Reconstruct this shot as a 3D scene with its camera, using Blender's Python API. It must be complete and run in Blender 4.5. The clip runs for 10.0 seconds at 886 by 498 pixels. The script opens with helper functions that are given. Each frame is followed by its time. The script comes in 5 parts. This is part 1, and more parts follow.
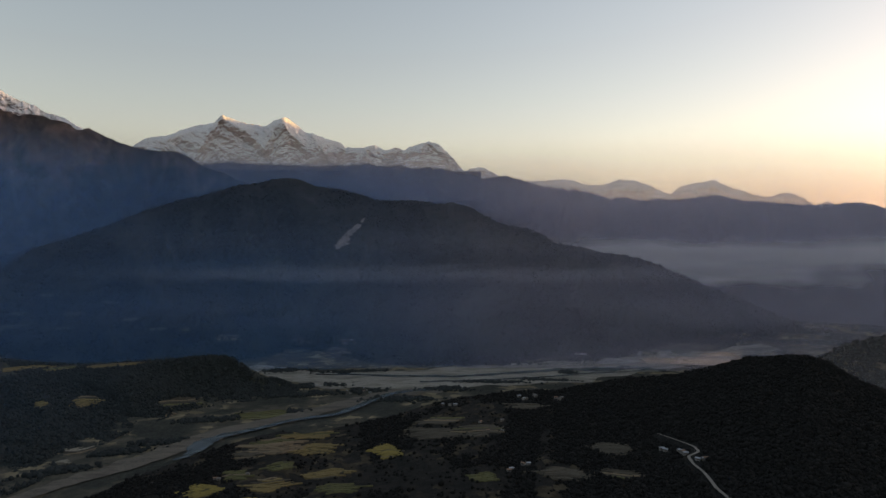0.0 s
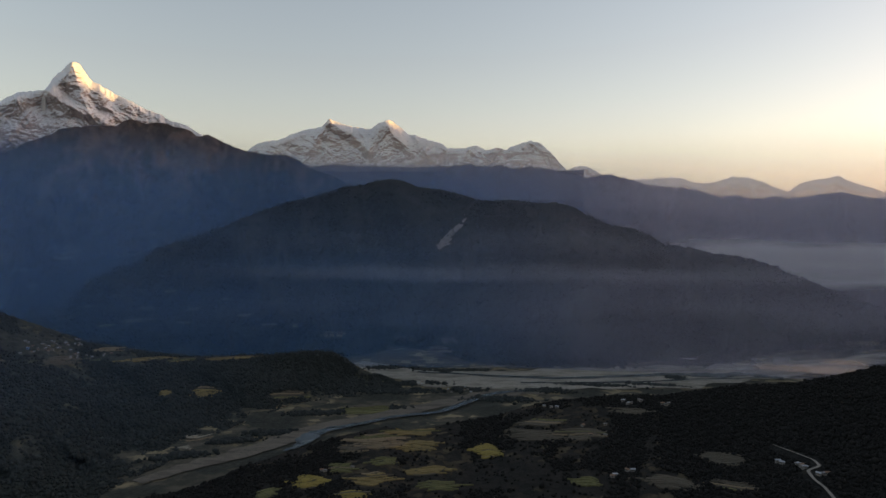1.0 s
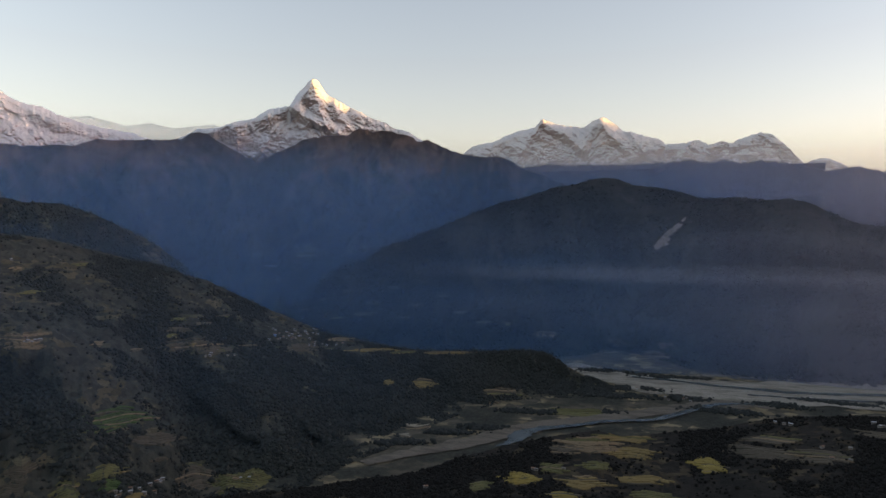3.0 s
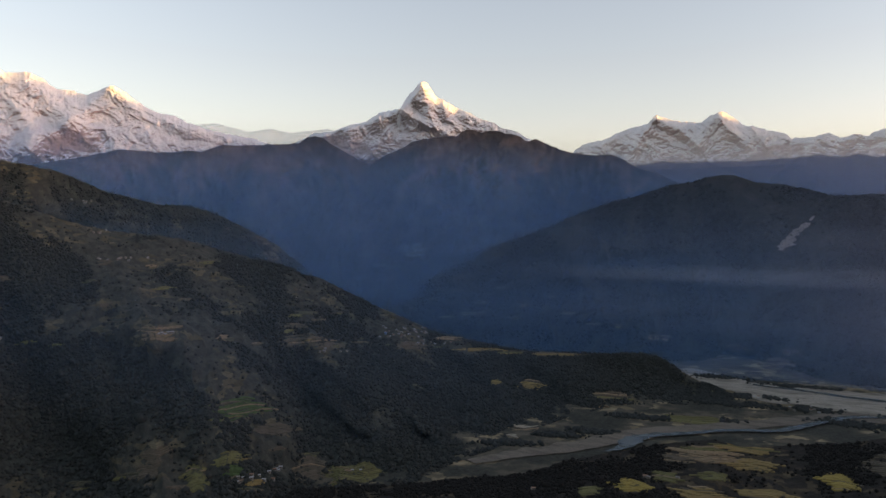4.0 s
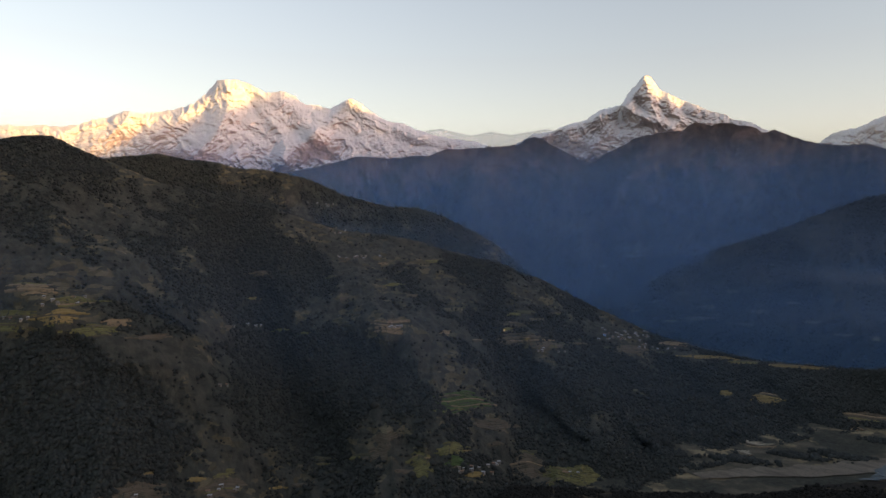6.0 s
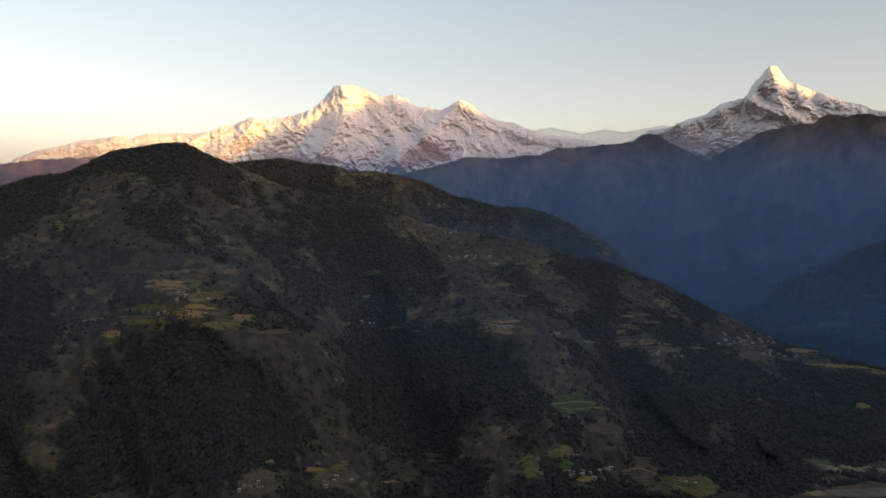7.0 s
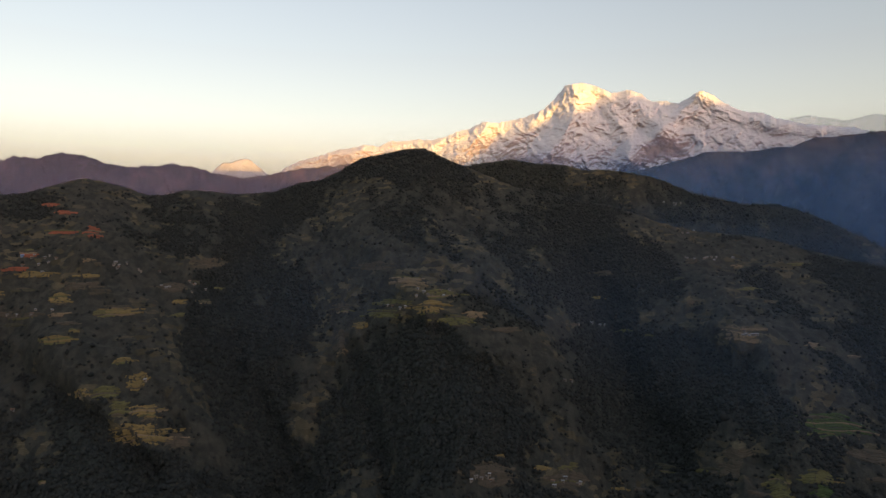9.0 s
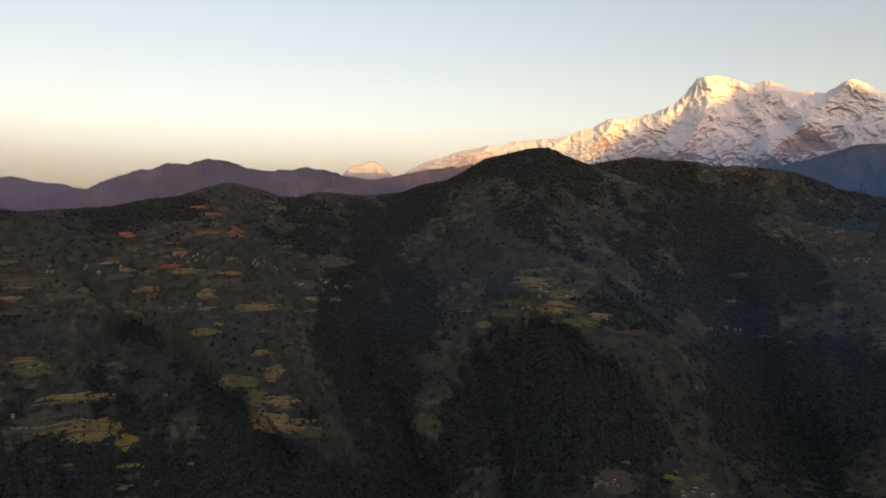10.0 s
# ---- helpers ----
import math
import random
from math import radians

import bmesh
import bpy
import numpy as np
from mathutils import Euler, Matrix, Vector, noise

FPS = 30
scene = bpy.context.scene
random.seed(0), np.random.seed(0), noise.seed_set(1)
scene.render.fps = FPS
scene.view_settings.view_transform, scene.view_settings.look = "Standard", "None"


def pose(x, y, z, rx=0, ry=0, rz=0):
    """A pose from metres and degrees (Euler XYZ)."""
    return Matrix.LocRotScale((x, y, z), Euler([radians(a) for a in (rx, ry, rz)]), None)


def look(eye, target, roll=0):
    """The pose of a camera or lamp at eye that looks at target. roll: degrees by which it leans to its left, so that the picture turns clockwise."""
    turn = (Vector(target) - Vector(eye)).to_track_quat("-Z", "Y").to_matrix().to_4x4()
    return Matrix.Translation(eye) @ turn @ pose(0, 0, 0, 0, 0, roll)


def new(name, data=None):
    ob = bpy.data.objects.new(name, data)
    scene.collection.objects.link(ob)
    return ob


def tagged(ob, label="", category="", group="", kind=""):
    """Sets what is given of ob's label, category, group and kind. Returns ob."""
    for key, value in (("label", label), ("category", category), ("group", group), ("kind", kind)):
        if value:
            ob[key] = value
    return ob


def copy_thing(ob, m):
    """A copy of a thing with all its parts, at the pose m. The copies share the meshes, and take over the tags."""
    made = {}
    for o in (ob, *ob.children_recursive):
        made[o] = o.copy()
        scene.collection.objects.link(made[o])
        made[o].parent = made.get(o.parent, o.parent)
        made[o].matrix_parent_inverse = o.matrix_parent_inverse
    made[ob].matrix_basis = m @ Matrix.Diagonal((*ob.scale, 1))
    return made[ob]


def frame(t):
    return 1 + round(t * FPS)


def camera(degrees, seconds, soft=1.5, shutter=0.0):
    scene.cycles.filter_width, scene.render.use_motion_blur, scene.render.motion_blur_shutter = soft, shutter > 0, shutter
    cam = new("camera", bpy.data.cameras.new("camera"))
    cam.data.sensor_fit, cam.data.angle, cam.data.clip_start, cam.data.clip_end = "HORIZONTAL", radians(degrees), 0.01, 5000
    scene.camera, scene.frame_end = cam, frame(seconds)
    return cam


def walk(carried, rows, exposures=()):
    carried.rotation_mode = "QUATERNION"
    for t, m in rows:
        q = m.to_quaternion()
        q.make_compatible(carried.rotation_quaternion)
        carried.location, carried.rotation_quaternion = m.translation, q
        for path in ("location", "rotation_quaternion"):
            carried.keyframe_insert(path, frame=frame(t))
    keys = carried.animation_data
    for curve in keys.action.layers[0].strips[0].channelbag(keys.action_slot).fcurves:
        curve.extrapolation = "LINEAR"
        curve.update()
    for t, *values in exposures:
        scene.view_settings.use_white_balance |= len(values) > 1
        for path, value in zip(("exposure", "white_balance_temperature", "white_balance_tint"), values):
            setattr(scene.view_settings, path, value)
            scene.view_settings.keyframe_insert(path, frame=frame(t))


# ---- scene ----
# All bearings are in degrees, clockwise from +y, about the lookout over which the drone hangs; z = 0 is the drone's height.
cam = camera(64.5, 10.0)
YAWS = [
    (0.0, 7.91), (0.5, 3.8), (1.0, -0.33), (1.5, -4.52), (2.0, -8.83), (2.5, -13.17), (3.0, -17.53), (3.5, -21.91),
    (4.0, -26.31), (4.5, -30.72), (5.0, -35.13), (5.5, -39.55), (6.0, -44.0), (6.5, -48.46), (7.0, -52.96), (7.5, -57.48),
    (8.0, -62.07), (8.5, -66.77), (9.0, -71.57), (9.5, -76.53), (10.0, -81.57),
]
PITCH = -1.05
EXPOSURES = [(0.0, 1.62, 6650, 21), (2.5, 1.98, 6580, 24), (4.5, 2.10, 6650, 26), (7.0, 1.92, 6800, 25), (10.0, 1.72, 6850, 25)]
walk(cam, [(t, pose(0, 0, 0, 90 + PITCH, 0, -yaw)) for t, yaw in YAWS], EXPOSURES)

# ---- light: a sun just over the eastern ranges, and the dawn sky ----
SUN_BEARING, SUN_HEIGHT = 76.0, 2.4
world = bpy.data.worlds.new("dawn_sky")
scene.world = world
world.use_nodes = True
wt = world.node_tree
wt.nodes.clear()
sky = wt.nodes.new("ShaderNodeTexSky")
sky.sky_type = "NISHITA"
sky.sun_disc = False
sky.sun_elevation = radians(SUN_HEIGHT)
sky.sun_rotation = radians(SUN_BEARING)
sky.altitude = 1600
sky.air_density, sky.dust_density, sky.ozone_density = 1.15, 5.0, 1.05
sky_tone = wt.nodes.new("ShaderNodeHueSaturation")
sky_tone.inputs["Saturation"].default_value = 0.74
sky_tone.inputs["Hue"].default_value = 0.492
sky_light = wt.nodes.new("ShaderNodeBackground")
sky_light.inputs["Strength"].default_value = 0.15
sky_out = wt.nodes.new("ShaderNodeOutputWorld")
wt.links.new(sky.outputs["Color"], sky_tone.inputs["Color"])
wt.links.new(sky_tone.outputs["Color"], sky_light.inputs["Color"])
wt.links.new(sky_light.outputs["Background"], sky_out.inputs["Surface"])

sun = new("sun", bpy.data.lights.new("sun", "SUN"))
sun.data.energy, sun.data.angle, sun.data.color = 2.0, radians(0.5), (1.0, 0.58, 0.13)
b, h = radians(SUN_BEARING), radians(SUN_HEIGHT)
sun.matrix_world = look(Vector((math.sin(b) * math.cos(h), math.cos(b) * math.cos(h), math.sin(h))) * 4000, (0, 0, 0))


# ---- numbers: noise and interpolation on arrays ----
PERM = np.random.RandomState(7).permutation(512)
GRAD = np.stack([np.cos(np.arange(64) * 0.0982 * 7), np.sin(np.arange(64) * 0.0982 * 7)], -1)


def perlin(x, y):
    """Gradient noise, about -0.7 to 0.7, on arrays."""
    xi, yi = np.floor(x).astype(int), np.floor(y).astype(int)
    fx, fy = x - xi, y - yi
    u, v = fx * fx * fx * (fx * (fx * 6 - 15) + 10), fy * fy * fy * (fy * (fy * 6 - 15) + 10)

    def corner(i, j):
        g = GRAD[PERM[(PERM[(xi + i) % 512] + yi + j) % 512] % 64]
        return g[..., 0] * (fx - i) + g[..., 1] * (fy - j)

    low = corner(0, 0) * (1 - u) + corner(1, 0) * u
    high = corner(0, 1) * (1 - u) + corner(1, 1) * u
    return low * (1 - v) + high * v


def fbm(x, y, octaves=5, gain=0.5):
    total, amp = 0.0, 1.0
    for k in range(octaves):
        total = total + amp * perlin(x + 17.3 * k, y - 9.1 * k)
        x, y, amp = x * 2.03, y * 2.03, amp * gain
    return total


def ridged(x, y, octaves=5, gain=0.5):
    """Sharp crests at 1 falling to hollows near 0."""
    total, amp, norm = 0.0, 1.0, 0.0
    for k in range(octaves):
        total = total + amp * (1 - np.abs(perlin(x + 31.7 * k, y + 5.3 * k)) * 2)
        norm += amp
        x, y, amp = x * 2.07, y * 2.07, amp * gain
    return total / norm


def between(at, pairs):
    """Piecewise linear through (bearing, value) pairs."""
    xs, ys = zip(*pairs)
    return np.interp(at, xs, ys)


def eased(at, pairs, blur=0.12):
    """The same with its corners rounded a little."""
    return sum(between(at + d * blur, pairs) * w for d, w in ((-1, 0.25), (0, 0.5), (1, 0.25)))


def smooth(a, b, x):
    s = np.clip((x - a) / (b - a), 0, 1)
    return s * s * (3 - 2 * s)


def plan(bearing, far):
    a = np.radians(bearing)
    return far * np.sin(a), far * np.cos(a)


# ---- materials ----
def material(name):
    m = bpy.data.materials.new(name)
    m.use_nodes = True
    t = m.node_tree
    return m, t, t.nodes["Principled BSDF"]


def node(t, kind, **values):
    n = t.nodes.new(kind)
    for key, value in values.items():
        n.inputs[key.replace("_", " ")].default_value = value
    return n


def place(t):
    """World position in metres."""
    return t.nodes.new("ShaderNodeNewGeometry").outputs["Position"]


def scaled(t, vector, by):
    n = t.nodes.new("ShaderNodeVectorMath")
    n.operation = "MULTIPLY"
    t.links.new(vector, n.inputs[0])
    n.inputs[1].default_value = by
    return n.outputs["Vector"]


def noise_of(t, vector, scale, detail=6.0, rough=0.55, out="Fac"):
    n = node(t, "ShaderNodeTexNoise", Scale=scale, Detail=detail, Roughness=rough)
    t.links.new(vector, n.inputs["Vector"])
    return n.outputs[out]


def ramp(t, fac, stops):
    n = t.nodes.new("ShaderNodeValToRGB")
    e = n.color_ramp.elements
    while len(e) < len(stops):
        e.new(0.5)
    for el, (p, c) in zip(e, stops):
        el.position = p
        el.color = (*c, 1) if len(c) == 3 else c
    t.links.new(fac, n.inputs["Fac"])
    return n.outputs["Color"]


def step(t, fac, lo, hi, a=0.0, b=1.0):
    n = node(t, "ShaderNodeMapRange")
    n.interpolation_type = "SMOOTHSTEP"
    for key, value in (("From Min", lo), ("From Max", hi), ("To Min", a), ("To Max", b)):
        n.inputs[key].default_value = value
    t.links.new(fac, n.inputs["Value"])
    return n.outputs["Result"]


def mix(t, fac, a, b, how="MIX"):
    n = t.nodes.new("ShaderNodeMix")
    n.data_type, n.blend_type = "RGBA", how
    for key, value in ((0, fac), (6, a), (7, b)):
        if isinstance(value, (int, float)):
            n.inputs[key].default_value = value
        elif isinstance(value, tuple):
            n.inputs[key].default_value = (*value, 1)
        else:
            t.links.new(value, n.inputs[key])
    return n.outputs[2]


def calc(t, how, a, b):
    n = t.nodes.new("ShaderNodeMath")
    n.operation = how
    for key, value in ((0, a), (1, b)):
        if isinstance(value, (int, float)):
            n.inputs[key].default_value = value
        else:
            t.links.new(value, n.inputs[key])
    return n.outputs[0]


def bump(t, shader, height, strength, distance):
    n = node(t, "ShaderNodeBump", Strength=strength, Distance=distance)
    t.links.new(height, n.inputs["Height"])
    t.links.new(n.outputs["Normal"], shader.inputs["Normal"])


def axis(t, vector, which):
    n = t.nodes.new("ShaderNodeSeparateXYZ")
    t.links.new(vector, n.inputs[0])
    return n.outputs[which]


def hill_material(name, forest, scrub, field, grain, patch, fields, relief):
    """Forest with scrub and terraced plots. grain, patch: sizes in metres; fields: how much of it is tilled."""
    m, t, s = material(name)
    p = place(t)
    fine = noise_of(t, p, 1.0 / grain, 7, 0.7)
    broad = noise_of(t, p, 1.0 / (patch * 3), 5, 0.6)
    trees = ramp(t, fine, [(0.32, tuple(0.5 * c for c in forest)), (0.5, forest), (0.72, tuple(1.7 * c for c in forest))])
    mottle = noise_of(t, p, 1.0 / (grain * 3.5), 6, 0.65)
    brush = mix(t, fine, tuple(0.7 * c for c in scrub), tuple(1.2 * c for c in scrub))
    brush = mix(t, step(t, mottle, 0.38, 0.62, 0.75, 0.0), brush, tuple(0.9 * c for c in forest))
    wood = t.nodes.new("ShaderNodeAttribute")
    wood.attribute_name = "woodland"
    shade = calc(t, "ADD", wood.outputs["Fac"], calc(t, "MULTIPLY", calc(t, "SUBTRACT", fine, 0.5), 0.5))
    cover = mix(t, step(t, shade, -0.22, 0.10), brush, trees)
    cover = mix(t, step(t, broad, 0.35, 0.7, 0.0, 0.35), cover, brush)
    cells = node(t, "ShaderNodeTexVoronoi", Scale=1.0 / patch, Randomness=1.0)
    warp = t.nodes.new("ShaderNodeVectorMath")
    warp.operation = "ADD"
    t.links.new(scaled(t, p, (1, 1, 2.6)), warp.inputs[0])
    t.links.new(scaled(t, noise_of(t, p, 2.0 / patch, 3, 0.6, "Color"), (patch * 0.9,) * 3), warp.inputs[1])
    t.links.new(warp.outputs[0], cells.inputs["Vector"])
    each = axis(t, cells.outputs["Color"], 0)
    where = noise_of(t, p, 1.0 / (patch * 7), 3, 0.5)
    tilled = calc(t, "MULTIPLY", step(t, each, 0.62, 0.66), calc(t, "MULTIPLY", step(t, where, 0.64 - fields, 0.70 - fields), step(t, shade, -0.15, 0.15, 1.0, 0.0)))
    rows = t.nodes.new("ShaderNodeTexWave")
    rows.wave_type, rows.bands_direction = "BANDS", "Z"
    rows.inputs["Scale"].default_value, rows.inputs["Distortion"].default_value = 0.12, 2.5
    t.links.new(p, rows.inputs["Vector"])
    plot = mix(t, axis(t, cells.outputs["Color"], 1), tuple(0.6 * c for c in field), tuple(1.25 * c for c in field))
    plot = mix(t, calc(t, "MULTIPLY", rows.outputs["Fac"], 0.35), plot, tuple(0.45 * c for c in field))
    t.links.new(mix(t, tilled, cover, plot), s.inputs["Base Color"])
    s.inputs["Roughness"].default_value = 0.95
    s.inputs["Specular IOR Level"].default_value = 0.1
    bump(t, s, calc(t, "ADD", fine, calc(t, "MULTIPLY", broad, 1.5)), 0.9, relief)
    return m


def snow_material(name, rock, size, grass=(0.13, 0.10, 0.085), haze_fade=()):
    """Snow where the "snow" attribute says that it holds, rock in beds elsewhere, brown turf where "turf" is high.
    haze_fade: (height, height, share at the first, share at the second) by which the mountain is made see-through to
    stand for haze."""
    m, t, s = material(name)
    p = place(t)
    beds = t.nodes.new("ShaderNodeMapping")
    beds.inputs["Rotation"].default_value = (0.25, 0.42, 0.3)
    beds.inputs["Scale"].default_value = (0.7, 0.7, 2.2)
    t.links.new(p, beds.inputs["Vector"])
    rough = noise_of(t, beds.outputs[0], 1.0 / size, 9, 0.68)
    fine = noise_of(t, p, 4.0 / size, 8, 0.7)
    hold, turf = t.nodes.new("ShaderNodeAttribute"), t.nodes.new("ShaderNodeAttribute")
    hold.attribute_name, turf.attribute_name = "snow", "turf"
    drift = calc(t, "ADD", calc(t, "MULTIPLY", calc(t, "SUBTRACT", rough, 0.5), 1.0), calc(t, "MULTIPLY", calc(t, "SUBTRACT", fine, 0.5), 1.7))
    white = mix(t, rough, (0.66, 0.68, 0.72), (0.83, 0.84, 0.86))
    stone = mix(t, fine, tuple(0.6 * c for c in rock), tuple(1.5 * c for c in rock))
    meadow = mix(t, rough, tuple(0.7 * c for c in grass), tuple(1.3 * c for c in grass))
    stone = mix(t, step(t, calc(t, "ADD", turf.outputs["Fac"], calc(t, "MULTIPLY", drift, 0.5)), 0.3, 0.7), stone, meadow)
    cover = step(t, calc(t, "ADD", hold.outputs["Fac"], drift), -0.35, 0.45)
    t.links.new(mix(t, cover, stone, white), s.inputs["Base Color"])
    s.inputs["Roughness"].default_value = 0.75
    s.inputs["Specular IOR Level"].default_value = 0.2
    bump(t, s, calc(t, "ADD", rough, calc(t, "MULTIPLY", fine, 0.5)), 0.5, size * 0.22)
    # Haze painted on the peak by letting the sky behind show through.
    if haze_fade:
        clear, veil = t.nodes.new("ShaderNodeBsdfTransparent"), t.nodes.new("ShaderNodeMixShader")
        t.links.new(step(t, axis(t, p, 2), *haze_fade), veil.inputs[0])
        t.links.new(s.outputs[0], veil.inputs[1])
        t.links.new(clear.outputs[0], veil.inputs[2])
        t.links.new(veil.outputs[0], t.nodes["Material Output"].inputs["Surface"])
    return m


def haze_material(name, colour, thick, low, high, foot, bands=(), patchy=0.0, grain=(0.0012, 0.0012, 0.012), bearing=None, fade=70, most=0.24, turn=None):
    """A see-through sheet with haze and drifting mist put into its colour: thick at low, gone at high (metres up),
    thinning to nothing at foot. bands: (height, half width, share); turn: other tints by bearing, paler towards the
    sun.
    """
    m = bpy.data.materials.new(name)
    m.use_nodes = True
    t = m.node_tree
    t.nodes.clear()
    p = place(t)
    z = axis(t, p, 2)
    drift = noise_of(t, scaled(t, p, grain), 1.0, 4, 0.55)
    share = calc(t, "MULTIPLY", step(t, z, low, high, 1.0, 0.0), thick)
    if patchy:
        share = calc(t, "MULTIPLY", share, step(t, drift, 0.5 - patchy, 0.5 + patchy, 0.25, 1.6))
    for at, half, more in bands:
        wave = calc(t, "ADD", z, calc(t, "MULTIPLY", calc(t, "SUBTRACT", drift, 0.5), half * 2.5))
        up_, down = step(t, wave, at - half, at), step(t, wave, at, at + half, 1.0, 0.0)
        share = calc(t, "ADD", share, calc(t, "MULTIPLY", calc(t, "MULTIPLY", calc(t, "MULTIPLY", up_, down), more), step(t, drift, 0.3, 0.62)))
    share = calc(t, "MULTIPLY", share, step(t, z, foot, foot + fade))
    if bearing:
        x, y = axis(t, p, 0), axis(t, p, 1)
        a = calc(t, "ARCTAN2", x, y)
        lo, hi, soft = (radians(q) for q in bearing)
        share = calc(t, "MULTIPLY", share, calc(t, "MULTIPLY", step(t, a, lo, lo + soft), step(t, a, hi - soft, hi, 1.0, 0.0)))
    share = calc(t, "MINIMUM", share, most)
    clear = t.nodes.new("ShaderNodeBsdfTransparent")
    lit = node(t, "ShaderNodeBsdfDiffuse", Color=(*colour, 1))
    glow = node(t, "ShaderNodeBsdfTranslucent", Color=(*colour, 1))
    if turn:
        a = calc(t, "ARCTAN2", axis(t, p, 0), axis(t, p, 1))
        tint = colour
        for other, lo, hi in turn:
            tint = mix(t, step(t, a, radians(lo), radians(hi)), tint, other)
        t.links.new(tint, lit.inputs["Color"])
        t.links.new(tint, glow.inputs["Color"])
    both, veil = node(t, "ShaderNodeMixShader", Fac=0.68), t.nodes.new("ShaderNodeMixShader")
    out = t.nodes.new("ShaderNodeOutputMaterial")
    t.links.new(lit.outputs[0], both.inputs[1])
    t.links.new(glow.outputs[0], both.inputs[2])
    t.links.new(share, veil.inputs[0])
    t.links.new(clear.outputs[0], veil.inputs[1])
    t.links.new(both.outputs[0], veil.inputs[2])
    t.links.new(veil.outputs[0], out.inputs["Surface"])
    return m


NEAR_WOODS = hill_material("near_woods", (0.038, 0.045, 0.041), (0.079, 0.079, 0.067), (0.125, 0.113, 0.076), 8, 22, 0.14, 5)
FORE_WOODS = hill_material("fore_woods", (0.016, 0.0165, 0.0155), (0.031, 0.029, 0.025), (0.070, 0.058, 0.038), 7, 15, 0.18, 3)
MID_WOODS = hill_material("mid_woods", (0.024, 0.030, 0.031), (0.036, 0.040, 0.038), (0.10, 0.095, 0.07), 18, 50, -0.10, 9)
FAR_WOODS = hill_material("far_woods", (0.045, 0.040, 0.036), (0.070, 0.056, 0.047), (0.10, 0.08, 0.05), 40, 110, -0.08, 14)
HIGH_GRASS = hill_material("high_grass", (0.045, 0.040, 0.036), (0.135, 0.098, 0.082), (0.14, 0.10, 0.07), 32, 90, -0.06, 16)
# Brown rock pushed pink, so dawn light on lower faces is in its colour.
SNOW = snow_material("snow_and_rock", (0.36, 0.28, 0.255), 45)
SNOW_SPIRE = snow_material("spire_snow", (0.36, 0.305, 0.29), 40, haze_fade=(550, 900, 0.12, 0.03))
SNOW_RIBBED = snow_material("ribbed_snow", (0.33, 0.255, 0.25), 45, haze_fade=(450, 800, 0.42, 0.12))
SNOW_FAR = snow_material("far_snow", (0.45, 0.42, 0.42), 150, haze_fade=(500, 760, 0.75, 0.7))
SNOW_LONE = snow_material("lone_snow", (0.45, 0.42, 0.42), 110, haze_fade=(350, 520, 0.5, 0.1))
# Lighter, pinker rock: dawn glow and haze put into the colour.
SNOW_DAWN = snow_material("dawn_snow", (0.60, 0.45, 0.38), 110, haze_fade=(150, 420, 0.62, 0.5))

# ---- ridge lines: (bearing, height) along each crest, and (bearing, distance) ----
EAST_MASSIF = [
    (-15.98, 557), (-15.08, 619), (-13.31, 647), (-12.50, 684), (-11.28, 721), (-10.04, 742), (-9.49, 795), (-8.57, 765), (-7.51, 744),
    (-6.22, 733), (-5.35, 781), (-4.65, 798), (-3.82, 747), (-3.16, 699), (-2.49, 693), (-1.60, 660), (-0.48, 640), (0.06, 602),
    (1.33, 603), (2.46, 624), (3.15, 582), (4.06, 609), (4.75, 591), (5.67, 626), (6.68, 649), (7.51, 638), (8.20, 584),
    (8.88, 518), (9.67, 447), (10.26, 467), (10.95, 474), (11.87, 446), (12.42, 415)]
EAST_MASSIF_FAR = [(-20, 4840), (15, 4840)]
EAST_FAR = [
    (12.78, 391), (14.61, 378), (16.42, 384), (18.21, 389), (19.54, 345), (20.64, 348), (21.95, 384), (23.45, 369), (24.73, 318),
    (25.78, 279), (26.61, 326), (27.83, 349), (29.04, 364), (30.04, 318), (31.61, 268), (32.57, 248), (34.07, 276), (35.17, 228),
    (35.90, 192), (36.61, 211), (37.14, 190), (40.14, 140), (46.00, 102)]
EAST_FAR_FAR = [(10, 4880), (42, 4880)]
EAST_MID = [
    (-12.60, 390), (-11.00, 412), (-9.00, 428), (-7.20, 418), (-5.81, 424), (-4.20, 412), (-2.28, 413), (-0.49, 415), (1.78, 420), (3.14, 408), (4.06, 421), (5.43, 402), (7.27, 402),
    (8.65, 379), (10.26, 365), (11.18, 342), (12.78, 354), (14.15, 333), (15.97, 289), (17.76, 274), (19.54, 253), (21.08, 216),
    (22.38, 221), (23.46, 201), (24.73, 209), (26.40, 197), (28.04, 216), (29.45, 222), (30.83, 189), (32.38, 180), (33.70, 139),
    (35.00, 108), (35.91, 50), (36.81, -7), (37.51, -41), (38.89, -76), (46.00, -154)]
EAST_MID_FAR = [(-13, 4260), (-6, 4240), (1, 4150), (25, 4130), (39, 4000)]
EAST_BACK = [
    (31.61, 178), (32.38, 202), (33.70, 181), (35.00, 166), (36.44, 161), (37.49, 174), (38.52, 185), (39.37, 165), (40.14, 146),
    (46.00, 91)]
EAST_BACK_FAR = [(30, 4350), (42, 4350)]
